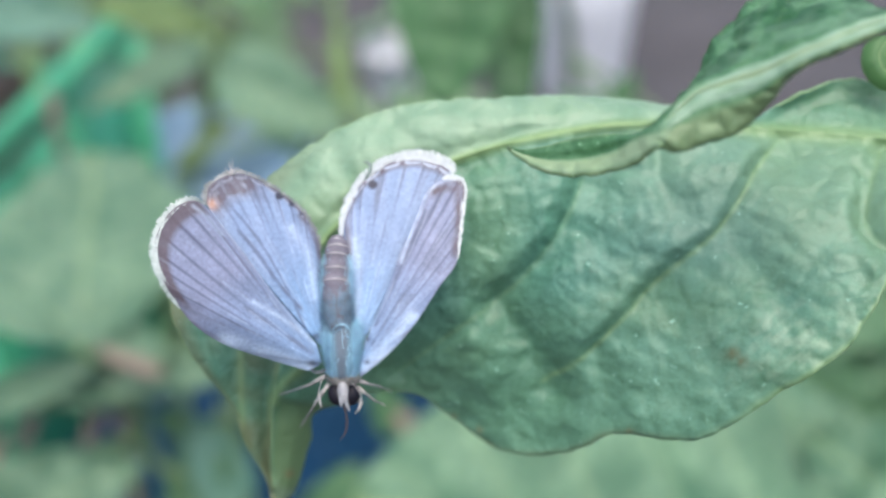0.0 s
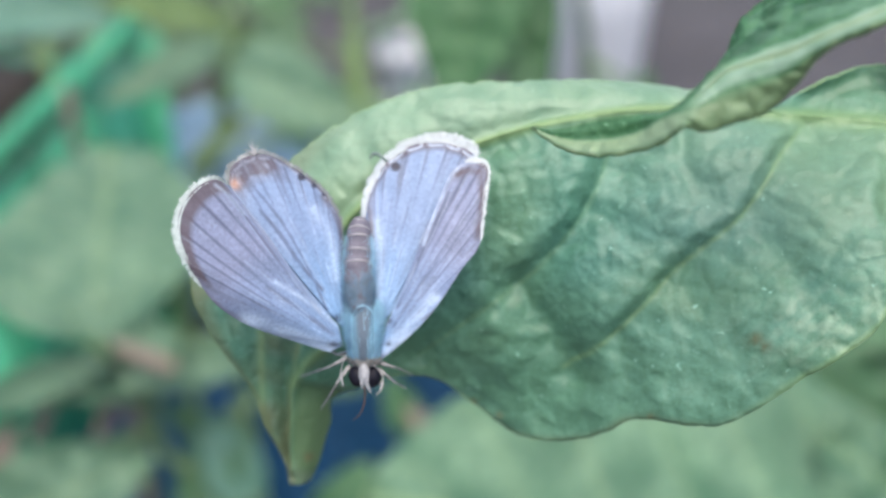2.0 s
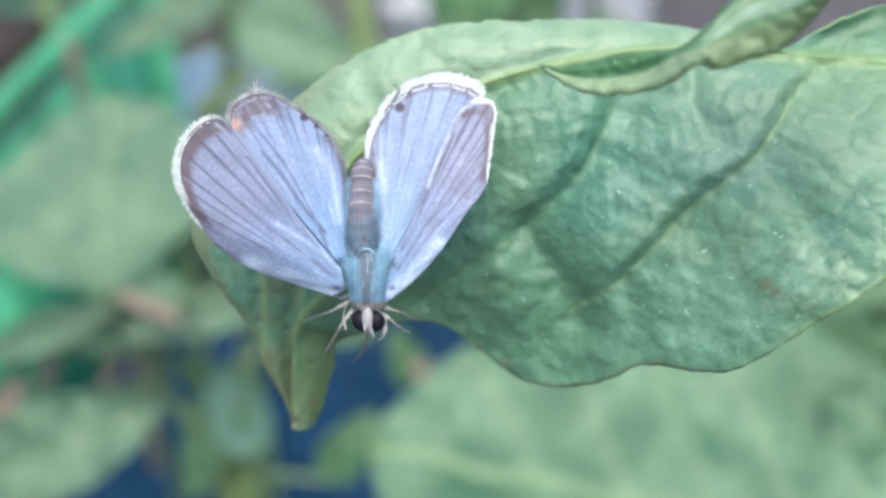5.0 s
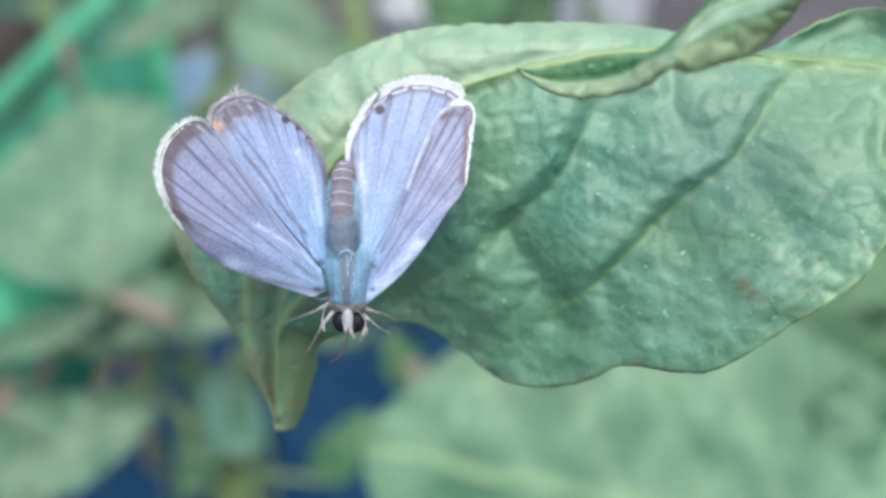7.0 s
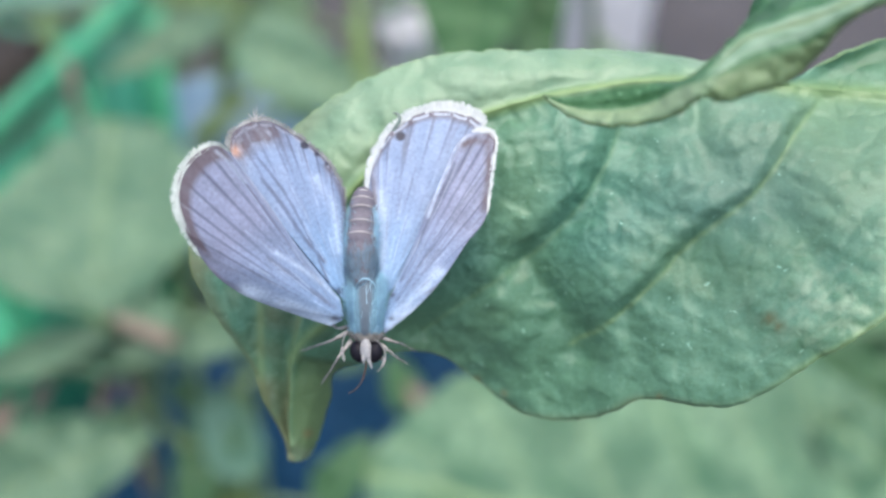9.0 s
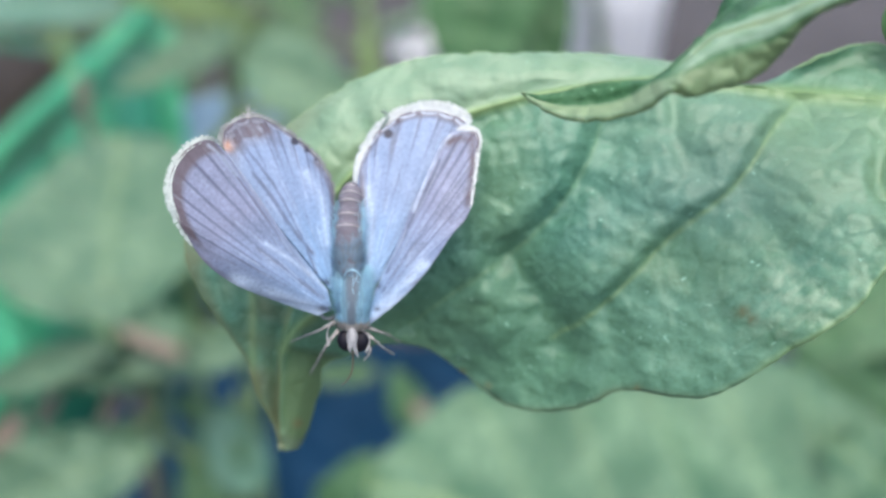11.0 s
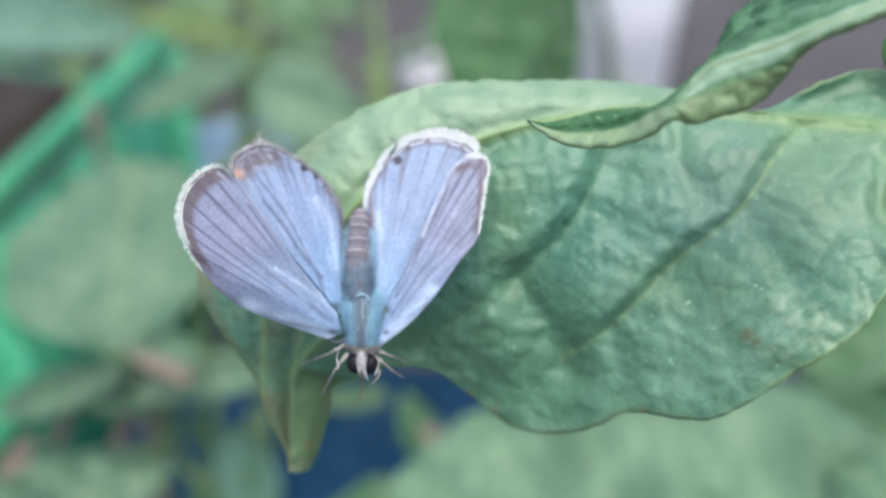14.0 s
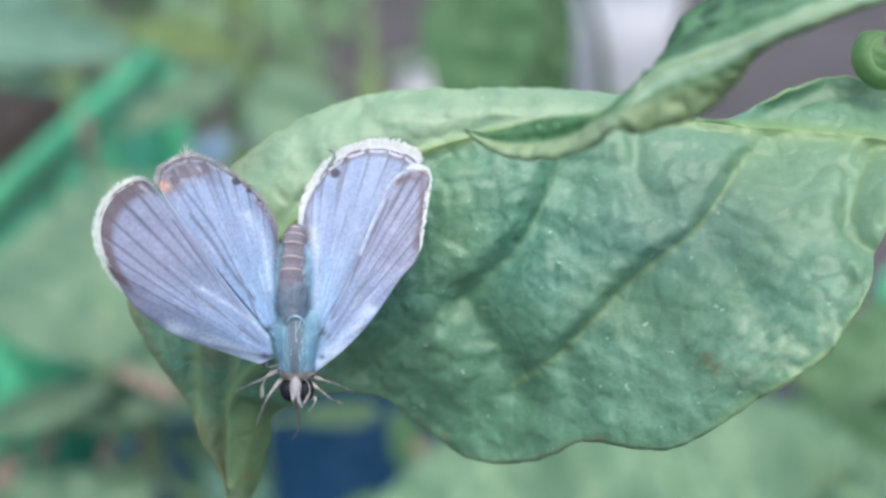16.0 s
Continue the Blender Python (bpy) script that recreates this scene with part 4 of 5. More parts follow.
LEFT_HIND_LINES = (
    # the forewing's shadow along its rear edge, painted on the hindwing
    ([(-12.33, 1.27, 4), (-11.13, -0.24, 4), (-10.1, -1.81, 3), (-8.74, -3.52, 3)], 0.12, 0.85, "vein"),
    ([(-12.81, 2.75, 4), (-11.77, 1.46, 3), (-10.72, -0.03, 3), (-9.47, -2.4, 3), (-8.43, -4.73, 2)], 0.09, 0.7, "vein"),
    ([(-14.05, 3.06, 4), (-13.95, 3.81, 4), (-13.12, 4.36, 4), (-12.26, 4.56, 3), (-11.28, 4.21, 3)], 0.26, 0.8, "band"),
    ([(-8.79, 2.22, 2), (-8.12, 1.23, 2), (-7.69, 0.04, 2), (-7.48, -2.08, 2)], 0.2, 0.85, "band"),
    ([(-9.31, 1.45, 2), (-8.33, -0.32, 2), (-7.9, -2.79, 2)], 0.3, 0.3, "pale"),
)
RIGHT_FORE_LINES = (
    ([(0.71, 4.48, 2), (-0.21, 4.3, 2), (-0.92, 3.6, 2), (-1.41, 2.4, 2), (-1.98, 1.02, 2), (-2.54, -0.67, 2)], 0.13, 0.5, "pale"),
    ([(-0.56, 3.7, 2), (0.07, 4.02, 2), (0.99, 3.92, 2)], 0.3, 1.0, "band"),
    ([(0.99, 3.56, 2), (1.02, 2.43, 2), (0.95, 1.27, 2), (0.78, -0.14, 2)], 0.24, 1.0, "band"),
    ([(-0.85, 3.39, 2), (-1.41, 1.66, 2), (-2.19, 0.04, 2), (-2.96, -1.94, 2), (-4.09, -4.55, 2)], 0.12, 0.75, "vein"),
    ([(-1.67, -1.78, 3), (-2.86, -3.38, 3), (-4.32, -5.75, 3)], 0.13, 0.7, "vein"),
    ([(-1.88, -2.75, 3), (-2.92, -4.21, 3), (-4.18, -6.09, 3)], 0.2, 0.5, "streak"),
    ([(0.42, 3.14, 2), (0, 2.22, 2)], 0.07, 0.6, "vein"),
    ([(-1.81, -4, 3), (-3.27, -5.75, 3), (-4.74, -7.21, 3)], 0.36, 0.55, "pale"),
)
RIGHT_HIND_LINES = (
    ([(-5.22, 3.9, 1), (-5.83, 2.82, 1), (-5.93, 1.47, 1), (-5.79, -0.32, 1)], 0.2, 0.85, "band"),
    ([(-5.51, 0.75, 1), (-5.29, -1.39, 1), (-5.29, -4.2, 2)], 0.3, 0.3, "pale"),
    # a painted shadow line below the forewing's pale rear edge
    ([(-2.22, 0.75, 1), (-2.82, -1.04, 1), (-3.32, -2.51, 2)], 0.14, 0.7, "vein"),
)


FOLDS_SHADOWS = {"left_fore": LEFT_FORE_LINES, "left_hind": LEFT_HIND_LINES, "right_fore": RIGHT_FORE_LINES, "right_hind": RIGHT_HIND_LINES}
BASES = [(-7.84, -5.29, 2.6), (-7.96, -6.88, 2.8), (-4.59, -5.43, 2.6), (-4.61, -6.85, 2.7)]
SPOTS = {"left_fore": ((*BASES[1][:2], 0.34), (*BASES[0][:2], 0.3)), "left_hind": ((*BASES[0][:2], 0.34),), "right_fore": ((*BASES[3][:2], 0.2), (*BASES[2][:2], 0.22)), "right_hind": ((*BASES[2][:2], 0.25),)}


def wing(name, edge, root, parent, outer, veins, label, look_of, fringe):
    """A wing as a fan from its root; outer is the stretch of the edge that is its margin.
    look_of: a dict of hind, border (mm), arches, spots (edge share, mm inward, radius), marks (x, y, radius), orange."""
    n, m = 120, 240
    hind, border = look_of["hind"], look_of["border"]
    rim = spline(edge, m)
    b = np.linspace(0, 1, m)
    a = np.linspace(0.02, 1, n)
    root = np.array(root)
    p = root + (rim - root)[None] * a[:, None, None]
    reach = np.hypot(*(rim - root)[:, :2].T)
    gap = (1 - a)[:, None] * reach[None]
    on = np.clip((b - outer[0]) * 25, 0, 1) * np.clip((outer[1] - b) * 25, 0, 1)
    band = np.clip((border + 0.3 - gap) / 0.4, 0, 1) * on[None] * 0.9
    costa = np.clip(1.3 - gap / 0.22, 0, 1) * (b < outer[0])[None] * (0 if hind else 0.55)
    band = np.maximum(band, costa)
    vein = np.zeros((n, m))
    pleat = np.zeros((n, m))
    run = np.hypot(*np.gradient(rim[:, :2], b, axis=0).T)[None] * a[:, None]
    for v in veins:
        bend = v + 0.02 * (1 - a) * (1 if v > 0.5 else -1)
        d = np.abs(b[None] - bend[:, None]) * run
        fade = np.clip(1.1 - gap / (4.0 if hind else 8.5), 0.12, 1) * np.clip((a[:, None] - 0.2) * 3, 0, 1)
        vein = np.maximum(vein, np.exp(-((d / 0.085) ** 2)) * fade * (0.85 if hind else 0.95))
        pleat += 0.05 * np.exp(-((d / 0.4) ** 2)) * a[:, None]
    rootness = 0.92 * (1 if hind else 0.7) * np.clip(1.0 - a[:, None] * reach[None] / (9.5 if hind else 7.5), 0, 1) ** 0.8
    if hind:
        rootness = np.maximum(rootness, 0.35)
        inner = np.clip((b - 0.72) * 5, 0, 1) if b[0] < outer[0] else 0
        rootness = np.maximum(rootness, 0.7 * inner[None] * np.clip(1.2 - a[:, None], 0, 1))
    pale = np.zeros((n, m))
    if hind:
        scallop = np.abs(np.sin(math.pi * (b * 17 + 0.2)))[None]
        band = band * np.clip(gap / 0.08, 0.75, 1)
        pale = np.exp(-(((gap - 0.2 - 0.12 * scallop) / 0.08) ** 2)) * on[None] * (scallop > 0.3) * look_of["arches"]
    else:
        # the rear edge is pale where it lies over the hindwing, and the front edge is dusted light blue
        pale = 0.22 * np.clip((b - outer[1] - 0.01) * 20, 0, 1)[None] * np.clip(a[:, None] * 2.6 - 1.5, 0, 1)
        pale = np.maximum(pale, 0.5 * np.exp(-(((b - 0.07) / 0.05) ** 2))[None] * np.clip(a[:, None] * 2, 0, 1))
    streak = np.array([[max(0.0, wave((bb * 26, aa * 2.2), 1.0, 3.0 + len(veins)) + 0.6 * wave((bb * 70, aa * 5), 1.0, 8.0)) for bb in b] for aa in a])
    streak = np.clip(streak * look_of["worn"] * np.clip(a * 2, 0, 1)[:, None], 0, 0.8)
    q = p.reshape(-1, 3).copy()
    flat = q[:, :2]
    ink = np.zeros(len(q))
    for bx, gx, r in look_of["spots"]:
        k = min(int(bx * (m - 1)), m - 1)
        c = (root + (rim[k] - root) * (1 - gx / reach[k]))[:2]
        ink = np.maximum(ink, np.clip((r - np.hypot(*(flat - c).T)) / 0.12, 0, 1))
    for x, y, r in look_of["marks"]:
        ink = np.maximum(ink, 0.8 * np.exp(-(np.hypot(flat[:, 0] - x, (flat[:, 1] - y) * 1.4) / r) ** 2))
    tint = np.zeros(len(q))
    if look_of["orange"]:
        bx, gx, r = look_of["orange"]
        k = int(bx * (m - 1))
        c = (root + (rim[k] - root) * (1 - gx / reach[k]))[:2]
        d = np.hypot(*(flat - c).T)
        tint = 0.6 * np.exp(-((d / r) ** 2))
        # worn brown corner beside it
        worn = np.array([wave((x, y), 0.5, 3.0) for x, y in flat]).reshape(n, m)
        patch = np.clip(1.7 - gap / 1.15, 0, 1) * np.clip(1.5 - np.abs(b - 0.41) / 0.12, 0, 1)[None]
        band = np.maximum(band, np.clip(patch * (1.15 + 0.7 * worn), 0, 0.85))
        pale = np.maximum(pale, 0.15 * patch * np.clip(-worn * 2.4, 0, 1))
    camber = (0.35 if hind else 0.45) * np.sin(math.pi * np.clip(a, 0, 1))[:, None] * np.sin(math.pi * b)[None]
    q[:, 2] += (camber + pleat).ravel()
    for i, v in enumerate(q):
        q[i, 2] += 0.1 * wave(v, 1.6, 2.0)
    layers = {"streak": streak.ravel(), "pale": pale.ravel(), "band": band.ravel(), "vein": vein.ravel()}
    for line, wide, strength, kind in look_of["lines"]:
        d, s = line_distance(flat, np.array(line) - np.array(look_of["root"]))
        broken = np.clip([0.8 + 0.6 * wave(v, 0.9, 5.0) for v in flat], 0, 1)
        layers[kind] = np.maximum(layers[kind], strength * broken * np.exp(-((d / wide) ** 2)))
    # loose blue-white scales towards the root
    dust = np.array([max(0.0, wave((bb * 44, aa * 4), 1.0, 17.0) + 0.5 * wave((bb * 90, aa * 9), 1.0, 6.0) - 0.25) for aa in a for bb in b])
    layers["pale"] = np.maximum(layers["pale"], np.clip(dust * 0.6, 0, 0.3) * np.clip(1.3 - np.repeat(a, m), 0, 1))
    ob = mesh_part(name, q * MM, grid_faces(n, m), WING, parent, label,
                   {"root": rootness.ravel(), "black": ink, "orange": tint, **layers})
    solid = ob.modifiers.new("thickness", "SOLIDIFY")
    solid.thickness, solid.offset = 0.00004, -1
    # fringe: short scales in tufts standing off the margin
    rng = np.random.default_rng(len(veins) + int(abs(edge[0][0]) * 10))
    verts, faces = [], []
    first, last, count, inset = fringe
    dense = spline(edge, 1200)
    for s in np.linspace(outer[0] + 0.005, outer[1] - 0.005, count):
        k = min(int(s * 1199), 1197)
        at, along = dense[k], dense[k + 2] - dense[k]
        along = along / (np.linalg.norm(along) + 1e-9)
        out = np.array([along[1], -along[0], 0])
        if out @ (at - root) < 0:
            out = -out
        share = (s - outer[0]) / (outer[1] - outer[0])
        tuft = (0.85 + 0.14 * abs(math.sin(share * 30)) + 0.15 * wave((share * 30, 2), 1.0, 4.0)) * min(1, 0.25 + share * 9, 0.25 + (1 - share) * 9)
        length = (0.5 if abs(math.sin(share * 46)) < 0.3 else 1.0) * tuft * (first + (last - first) * share) * rng.uniform(0.6, 1.15)
        out = out + along * rng.uniform(-0.45, 0.45) + np.array([0, 0, rng.uniform(-0.2, 0.2)])
        w = along * rng.uniform(0.02, 0.042)
        i = len(verts)
        deep = inset * rng.uniform(-0.2, 1.2) * min(1, share * 7, (1 - share) * 7)
        start = at - out * deep + np.array([0, 0, 0.03 + 0.25 * deep])
        verts += [start - w, start + w, start + out * length + w * 0.8 + np.array([0, 0, -0.05]), start + out * length - w * 0.8]
        faces.append((i, i + 1, i + 2, i + 3))
    mesh_part("fringe", np.array(verts) * MM, faces, look_of["fringe"], ob, look_of["fringe_label"])
    return ob


def fur(name, parent, rng, count, centre, size, length, material, label, bare=0.95, parting=0.45):
    """Fine hairs combed back over a rounded body, in one mesh."""
    verts, faces = [], []
    for _ in range(count):
        a, h = rng.uniform(0, 2 * math.pi), rng.uniform(-0.95, 0.95)
        nrm = np.array([math.cos(a) * math.sqrt(1 - h * h), h, abs(math.sin(a)) * math.sqrt(1 - h * h)])
        if abs(nrm[0]) < parting and rng.uniform() < bare:
            continue
        at = np.array(centre) + nrm * np.array(size)
        way = nrm * np.array([0.6, 0.2, 0.35]) + np.array([0, 0.8, 0]) + rng.normal(0, 0.22, 3)
        way /= np.linalg.norm(way)
        w = np.cross(way, nrm + 1e-3)
        w = w / np.linalg.norm(w) * 0.022
        ln = length * rng.uniform(0.6, 1.2)
        i = len(verts)
        verts += [at - w, at + w, at + way * ln]
        faces.append((i, i + 1, i + 2))
    return mesh_part(name, np.array(verts) * MM, faces, material, parent, label)


def butterfly():
    rng = np.random.default_rng(5)
    ob = empty("butterfly", BUTTERFLY)
    wings = {}
    white, dull, worn = ({"fringe": f, "fringe_label": l} for f, l in ((FRINGE, "white scalloped fringe of fine scales"), (FRINGE_DULL, "greyish white scalloped fringe"), (FRINGE_WORN, "thin worn grey fringe")))
    fore = {**dull, "hind": False, "worn": 0.7, "border": 0.8, "arches": 0, "spots": (), "marks": (), "orange": None}
    fore_right = dict({**fore, **white}, border=0.26, worn=1.3)
    hind_left = {**worn, "hind": True, "worn": 0.75, "border": 0.2, "arches": 0.2, "spots": ((0.64, 0.28, 0.3), (0.69, 0.22, 0.2), (0.735, 0.2, 0.18), (0.78, 0.18, 0.15)), "marks": (), "orange": (0.30, 0.5, 0.33)}
    hind_right = {**white, "hind": True, "worn": 1.05, "border": 0.46, "arches": 0.6, "spots": ((0.548, 0.86, 0.37),), "marks": (), "orange": None}
    for key, edge, root, outer, veins, label, look_of, fringe in (
        ("left_fore", LEFT_FORE, ROOTS[0], (0.24, 0.68), (0.30, 0.355, 0.41, 0.465, 0.52, 0.575, 0.63), "pale violet forewing with brown border", fore, (0.3, 0.42, 1000, 0.16)),
        ("left_hind", LEFT_HIND, ROOTS[1], (0.25, 0.9), (0.36, 0.43, 0.5, 0.56, 0.62, 0.68, 0.75), "pale violet hindwing with a worn orange-brown corner", hind_left, (0.36, 0.22, 700, 0.08)),
        ("right_fore", RIGHT_FORE, ROOTS[2], (0.30, 0.63), (0.36, 0.42, 0.48, 0.54, 0.6, 0.68), "pale violet forewing with a thin brown border", fore_right, (0.08, 0.34, 500, 0.12)),
        ("right_hind", RIGHT_HIND, ROOTS[3], (0.27, 0.93), (0.33, 0.39, 0.45, 0.51, 0.59, 0.65, 0.71), "pale violet hindwing with a black eyespot", hind_right, (0.72, 0.14, 1900, 0.1)),
    ):
        local = np.array(edge) - np.array(root)
        look_of = dict(look_of, root=root, lines=FOLDS_SHADOWS[key], marks=[(x - root[0], y - root[1], r) for x, y, r in SPOTS[key]])
        w = wing("hindwing" if look_of["hind"] else "forewing", local, (0, 0, 0), ob, outer, veins, label, look_of, fringe)
        w.matrix_basis = Matrix.Translation(Vector(root) * MM)
        wings[key] = (w, Vector(root) * MM)
    # abdomen: a tapering row of segments with pale rings
    line = [(-6.53, 1.03, 1.6), (-6.57, 0.04, 1.9), (-6.58, -1.72, 2.2), (-6.52, -3.47, 2.5), (-6.36, -4.86, 2.7)]
    axis = spline(line, 60)
    radius = np.interp(np.linspace(0, 1, 60), [0, 0.04, 0.2, 0.55, 0.85, 1], [0.1, 0.42, 0.74, 0.92, 0.86, 0.75])
    seg = 1 - 0.07 * np.abs(np.sin(np.linspace(0, 1, 60) * math.pi * 7.5)) ** 6
    v, f = tube_mesh(axis, radius * seg, 24, 60)
    mesh_part("abdomen", np.array(v) * MM, f, FUR_GREY, ob, "grey-brown segmented abdomen")
    for k in range(5):
        i = 5 + int(k * 6.4)
        c, r = axis[i], radius[i]
        pts = [(c[0] + (r + 0.015) * math.sin(a), c[1] + 0.36 * math.cos(a) - 0.25, c[2] + (r + 0.02) * math.cos(a)) for a in np.linspace(-1.25, 1.25, 14)]
        tube("ring", pts, [0.015, 0.035, 0.05, 0.035, 0.015], RING, ob, "pale hair ring", 6, 26)
    head = [(-6.16, -6.09, 2.6), (-6.05, -8.69, 2.2), (-6.56, -8.87, 2.55), (-5.58, -8.89, 2.55), (-6.36, -8.66, 3.1), (-5.98, -8.73, 3.1)]
    chest = ball("thorax", head[0], (1.0, 2.1, 0.95), THORAX, ob, "pale blue thorax with a slate stripe down its back", (0, 0, 0), 0.06)
    where = np.array([v.co for v in chest.data.vertices]) / MM
    down = np.clip((-4.4 - where[:, 1]) / 2.8, 0, 1)
    wide = 0.66 - 0.3 * down
    stripe = np.clip(2.4 - np.abs(where[:, 0] - head[0][0]) / wide * 2.4, 0, 1) * np.clip((-4.5 - where[:, 1]) * 4, 0, 1) * (where[:, 2] > head[0][2])
    chest.data.attributes.new("band", "FLOAT", "POINT").data.foreach_set("value", stripe.astype(np.float32))
    fur("thorax_hair", ob, rng, 6000, head[0], (1.02, 2.1, 0.95), 0.8, FUR_BLUE, "long pale blue hair", 0.995, 0.62)["kind"] = "stuff"
    fur("collar_hair", ob, rng, 3200, (head[0][0] + 0.05, head[0][1] - 1.55, head[0][2] - 0.2), (0.85, 0.55, 0.7), 0.6, FUR_BLUE, "pale blue hair behind the head", 0.98, 0.5)["kind"] = "stuff"
    fur("flank_hair", ob, rng, 1300, (axis[40][0], axis[40][1], axis[40][2] - 0.3), (1.0, 2.9, 0.7), 0.9, FUR_BLUE, "pale blue hair beside the abdomen")["kind"] = "stuff"
    fur("back_hair", ob, rng, 1300, (axis[50][0], axis[50][1], axis[50][2]), (0.9, 1.7, 0.92), 0.6, FUR_TEAL, "slate-blue hair over the abdomen's root", 0.3)["kind"] = "stuff"
    tube("ring", [(-6.78, -5.0, 3.2), (-6.62, -4.72, 3.4), (-6.4, -4.52, 3.52), (-6.16, -4.45, 3.56), (-5.92, -4.52, 3.52), (-5.7, -4.72, 3.4), (-5.54, -5.0, 3.2)], [0.02, 0.04, 0.05, 0.04, 0.02], FUR_BLUE, ob, "pale blue hair ring", 6, 20)
    fur("neck_hair", ob, rng, 900, (-6.1, -8.05, 2.5), (0.95, 0.3, 0.6), 0.42, LIMB, "short buff hair round the neck", 0.3)["kind"] = "stuff"
    skull = ball("head", head[1], (0.7, 0.66, 0.7), FUR_DARK, ob, "small dark head")
    ball("eye", head[2], (0.52, 0.68, 0.56), EYE, skull, "large black eye", (0, 0, 12))
    ball("eye", head[3], (0.52, 0.68, 0.56), EYE, skull, "large black eye", (0, 0, -12))
    ball("face", (-6.1, -8.7, 2.95), (0.35, 0.68, 0.4), PALP, skull, "flat white scaly face", (0, 0, 3), 0.1)
    for line in ([(-6.2, -8.9, 3.15), (-6.22, -9.3, 3.1), (-6.2, -9.6, 2.9)], [(-5.95, -9.0, 3.15), (-5.86, -9.45, 3.1), (-5.7, -9.85, 2.9)]):
        tube("palp", line, [0.13, 0.12, 0.05], PALP, skull, "white scaly palp", 8, 16)
    limbs = ([(-7.23, -7.76, 2.4), (-8.2, -8.3, 1.9), (-9.13, -8.73, 0.6), (-10.74, -9.5, -2.6)], [(-7.02, -8.25, 2.4), (-7.63, -9.07, 2.6), (-8.19, -9.97, 1.6), (-9.33, -11.61, -2.4)], [(-5.41, -7.97, 2.4), (-4.56, -8.3, 1.9), (-4.02, -8.59, 0.6), (-3.3, -9.34, -2.8)], [(-5.26, -8.46, 2.4), (-4.76, -8.79, 2.6), (-4.26, -9.33, 1.6), (-3.64, -9.95, -0.5)], [(-6.92, -7.37, 2), (-8.01, -7.65, 1), (-8.74, -7.28, -0.8), (-9.48, -7.43, -2.4)], [(-5.3, -9.3, 2.0), (-5.02, -9.35, 2.3), (-5.12, -9.75, 2.2), (-5.44, -10.15, 2.0)])
    for line in limbs:
        tube("leg", line, [0.17, 0.14, 0.13, 0.075, 0.1, 0.06, 0.085, 0.05, 0.065, 0.03], LIMB, ob, "thin banded leg", 7, 22)
    for line in ([(-6.62, -8.04, 3), (-6.99, -7.49, 6), (-6.98, -7.98, 9), (-6.66, -8.55, 11)], [(-5.64, -8.04, 3), (-5.08, -8.24, 5), (-4.71, -8.54, 7), (-4.74, -9, 9)]):
        tube("antenna", line, [0.03, 0.028, 0.028, 0.03, 0.075, 0.05], LIMB, ob, "thin antenna with a pale clubbed tip", 6, 30)
    sting = np.array([(-6.05, -9.5, 2.9), (-6.09, -10.1, 2.6), (-6.2, -10.7, 2.3), (-6.5, -11.3, 1.9), (-6.95, -11.7, 1.6)])
    tongue = tube("proboscis", sting - sting[0], [0.06, 0.05, 0.04, 0.025], PROBOSCIS, ob, "thin brown proboscis", 7, 24)
    tongue.matrix_basis = Matrix.Translation(Vector(sting[0]) * MM)
    tails = {}
    for key, line in (("right", [(-4.89, 4.5, 0.5), (-5.17, 4.78, 0.6), (-5.47, 5.07, 0.5), (-5.84, 5.09, 0.3), (-6.06, 4.8, 0.3)]), ("left", [(-12.87, 4.64, 3.9), (-12.95, 4.9, 4.2), (-13.05, 5.16, 4.4), (-13.1, 5.36, 4.5)])):
        q = np.array(line)
        if key == "left":
            hairs = [(np.array(((0, 0, 0), (dx * 0.5, dy * 0.6, 0.1), (dx, dy, 0.15))), 0.03) for dx, dy in ((-0.3, 0.75), (-0.08, 0.95), (0.12, 0.55), (0.4, 0.65), (0.75, 0.4), (-0.5, 0.35))]
            verts, faces = [], []
            for line_of, r in hairs:
                v, f = tube_mesh(line_of, [r, r, r * 0.4], 5, 6)
                faces += [tuple(i + len(verts) for i in face) for face in f]
                verts += [tuple(c * MM for c in x) for x in v]
            tail = mesh_part("tail", verts, faces, RING, ob, "pale frayed tuft of a worn wing tail")
        else:
            tail = tube("tail", q - q[0], [0.1, 0.12, 0.13, 0.05], TAIL, ob, "thin curled grey wing tail", 6, 20)
        tail.matrix_basis = Matrix.Translation(Vector(q[0]) * MM)
        tails[key] = (tail, Vector(q[0]) * MM)
    tagged(ob, "small violet-blue butterfly with open wings resting head down on the leaf", "butterfly")
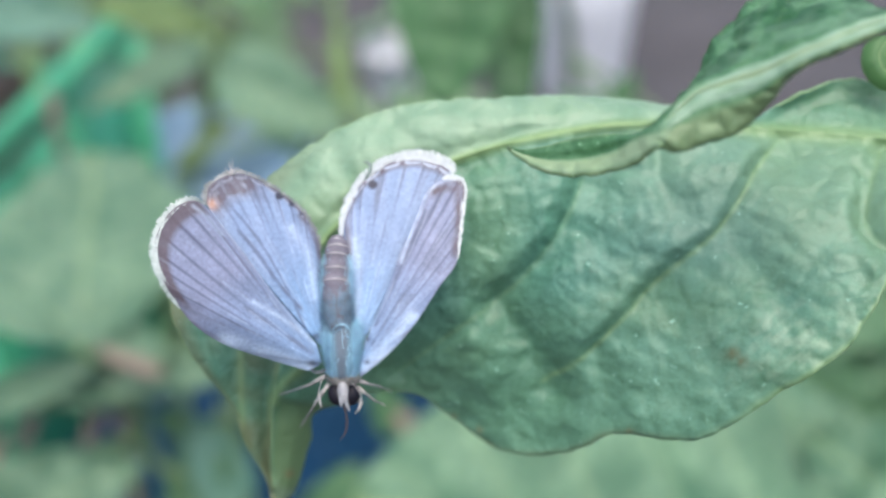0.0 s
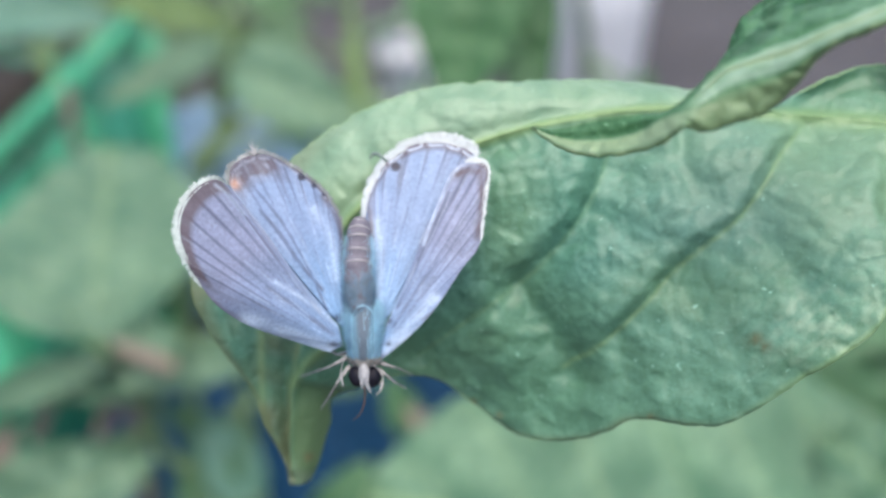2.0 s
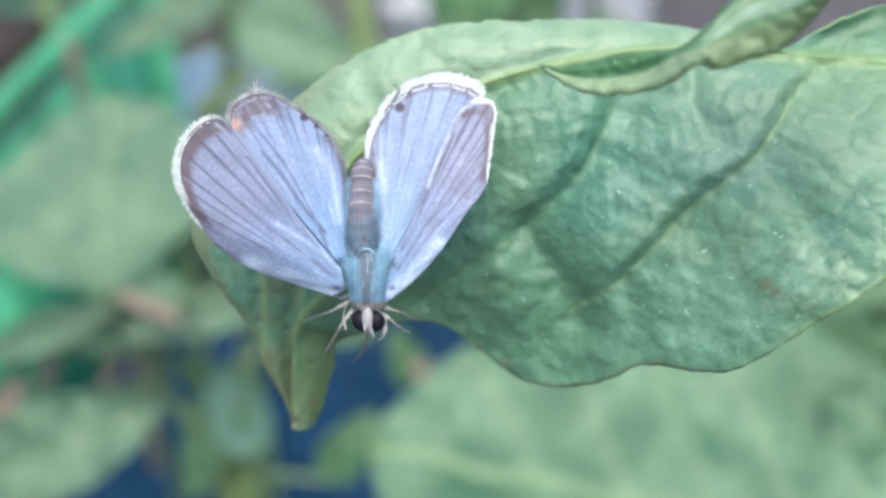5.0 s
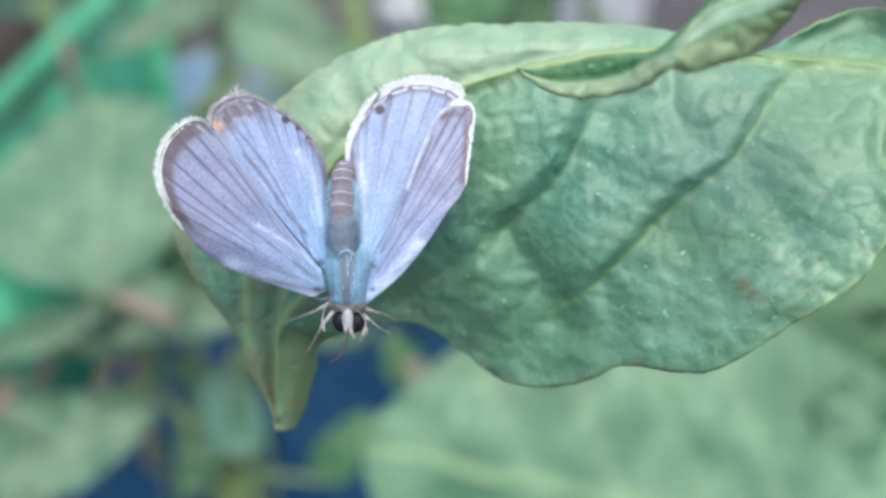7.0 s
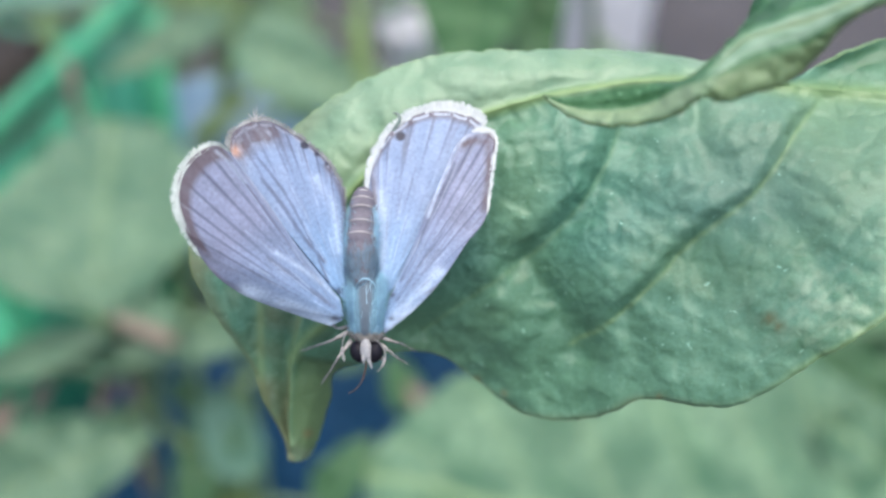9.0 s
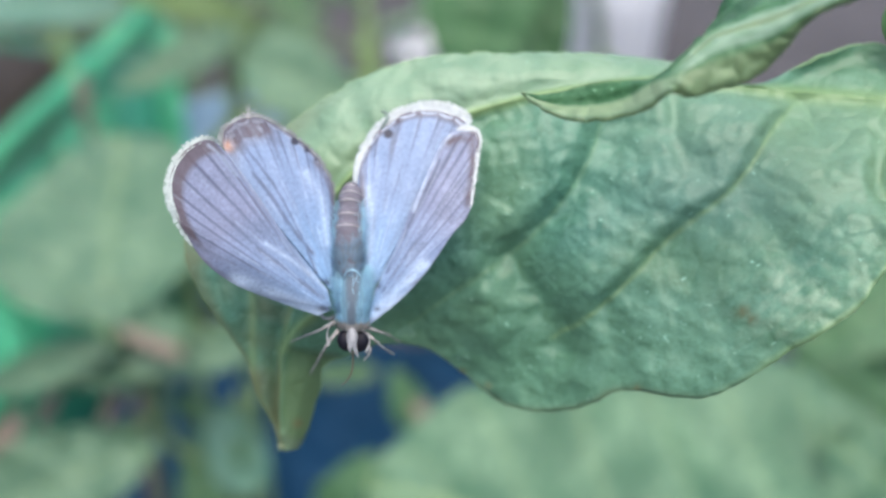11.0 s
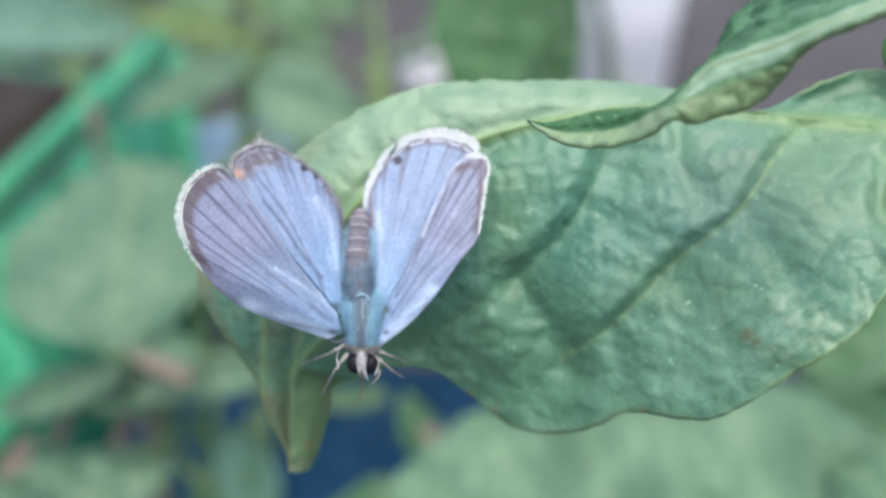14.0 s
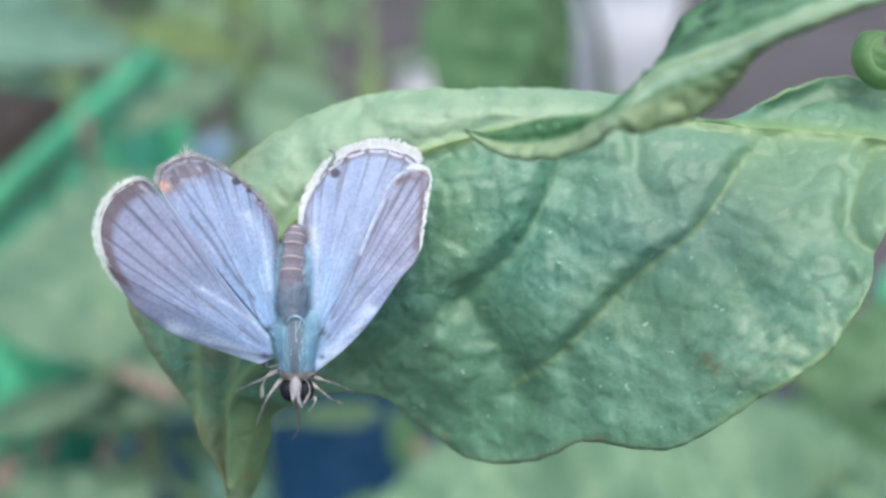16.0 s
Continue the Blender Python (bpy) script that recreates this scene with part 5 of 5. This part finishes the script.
    return wings, (tongue, Vector(sting[0]) * MM), tails


WINGS, TONGUE, TAILS = butterfly()


# ---- what moves ----
def motions():
    # how far the wings open, in degrees
    beat = [(0.0, 0.0), (0.5, -2.2), (1.0, -1.4), (1.5, -1.2), (2.0, 0.4), (2.5, 0.0), (3.0, 0.5), (3.5, 0.2), (6.0, 0.2), (6.5, -1.5), (7.0, -0.6), (7.5, 0.0),
            (8.0, -0.9), (8.5, -0.4), (11.0, 0.0), (11.5, 0.4), (12.0, -0.6), (12.5, 0.5), (13.0, 2.0), (13.5, 1.2), (14.0, 1.3), (14.5, 1.8), (15.0, 1.8), (15.5, 3.2), (16.0, 0.0)]
    # a small extra turn of the left pair near the end
    dip = {15.0: 0.5, 15.5: 1.4}
    for key, (ob, root) in WINGS.items():
        left = key.startswith("left")
        sign = -1 if left else 1
        walk(ob, [(t, Matrix.Translation(root) @ pose(0, 0, 0, 0, sign * a, -sign * a * 0.35 + (dip.get(t, 0.0) if left else 0.0))) for t, a in beat])
    # the proboscis swings from side to side
    swing = [(0.0, 14.0), (0.5, 18.0), (1.0, 8.0), (1.5, 10.0), (2.0, 2.0), (3.0, -6.0), (3.5, -8.0), (6.0, -8.0), (7.0, -10.0), (8.5, -8.0), (11.0, 4.0), (12.0, 12.0), (13.0, 2.0), (14.0, 4.0), (15.0, 2.0), (15.5, 10.0), (16.0, 14.0)]
    ob, root = TONGUE
    walk(ob, [(t, Matrix.Translation(root) @ pose(0, 0, 0, 0, 0, a)) for t, a in swing])
    # the wing tails flick
    flick = [(0.0, -70.0), (0.5, 0.0), (1.0, -14.0), (1.5, -18.0), (2.0, 4.0), (2.5, -40.0), (3.0, -72.0), (8.0, -74.0), (16.0, -72.0)]
    ob, root = TAILS["right"]
    walk(ob, [(t, Matrix.Translation(root) @ pose(0, 0, 0, 0, 0, a)) for t, a in flick])
    ob, root = TAILS["left"]
    walk(ob, [(t, Matrix.Translation(root) @ pose(0, 0, 0, 0, 0, a * 0.2)) for t, a in flick])


motions()
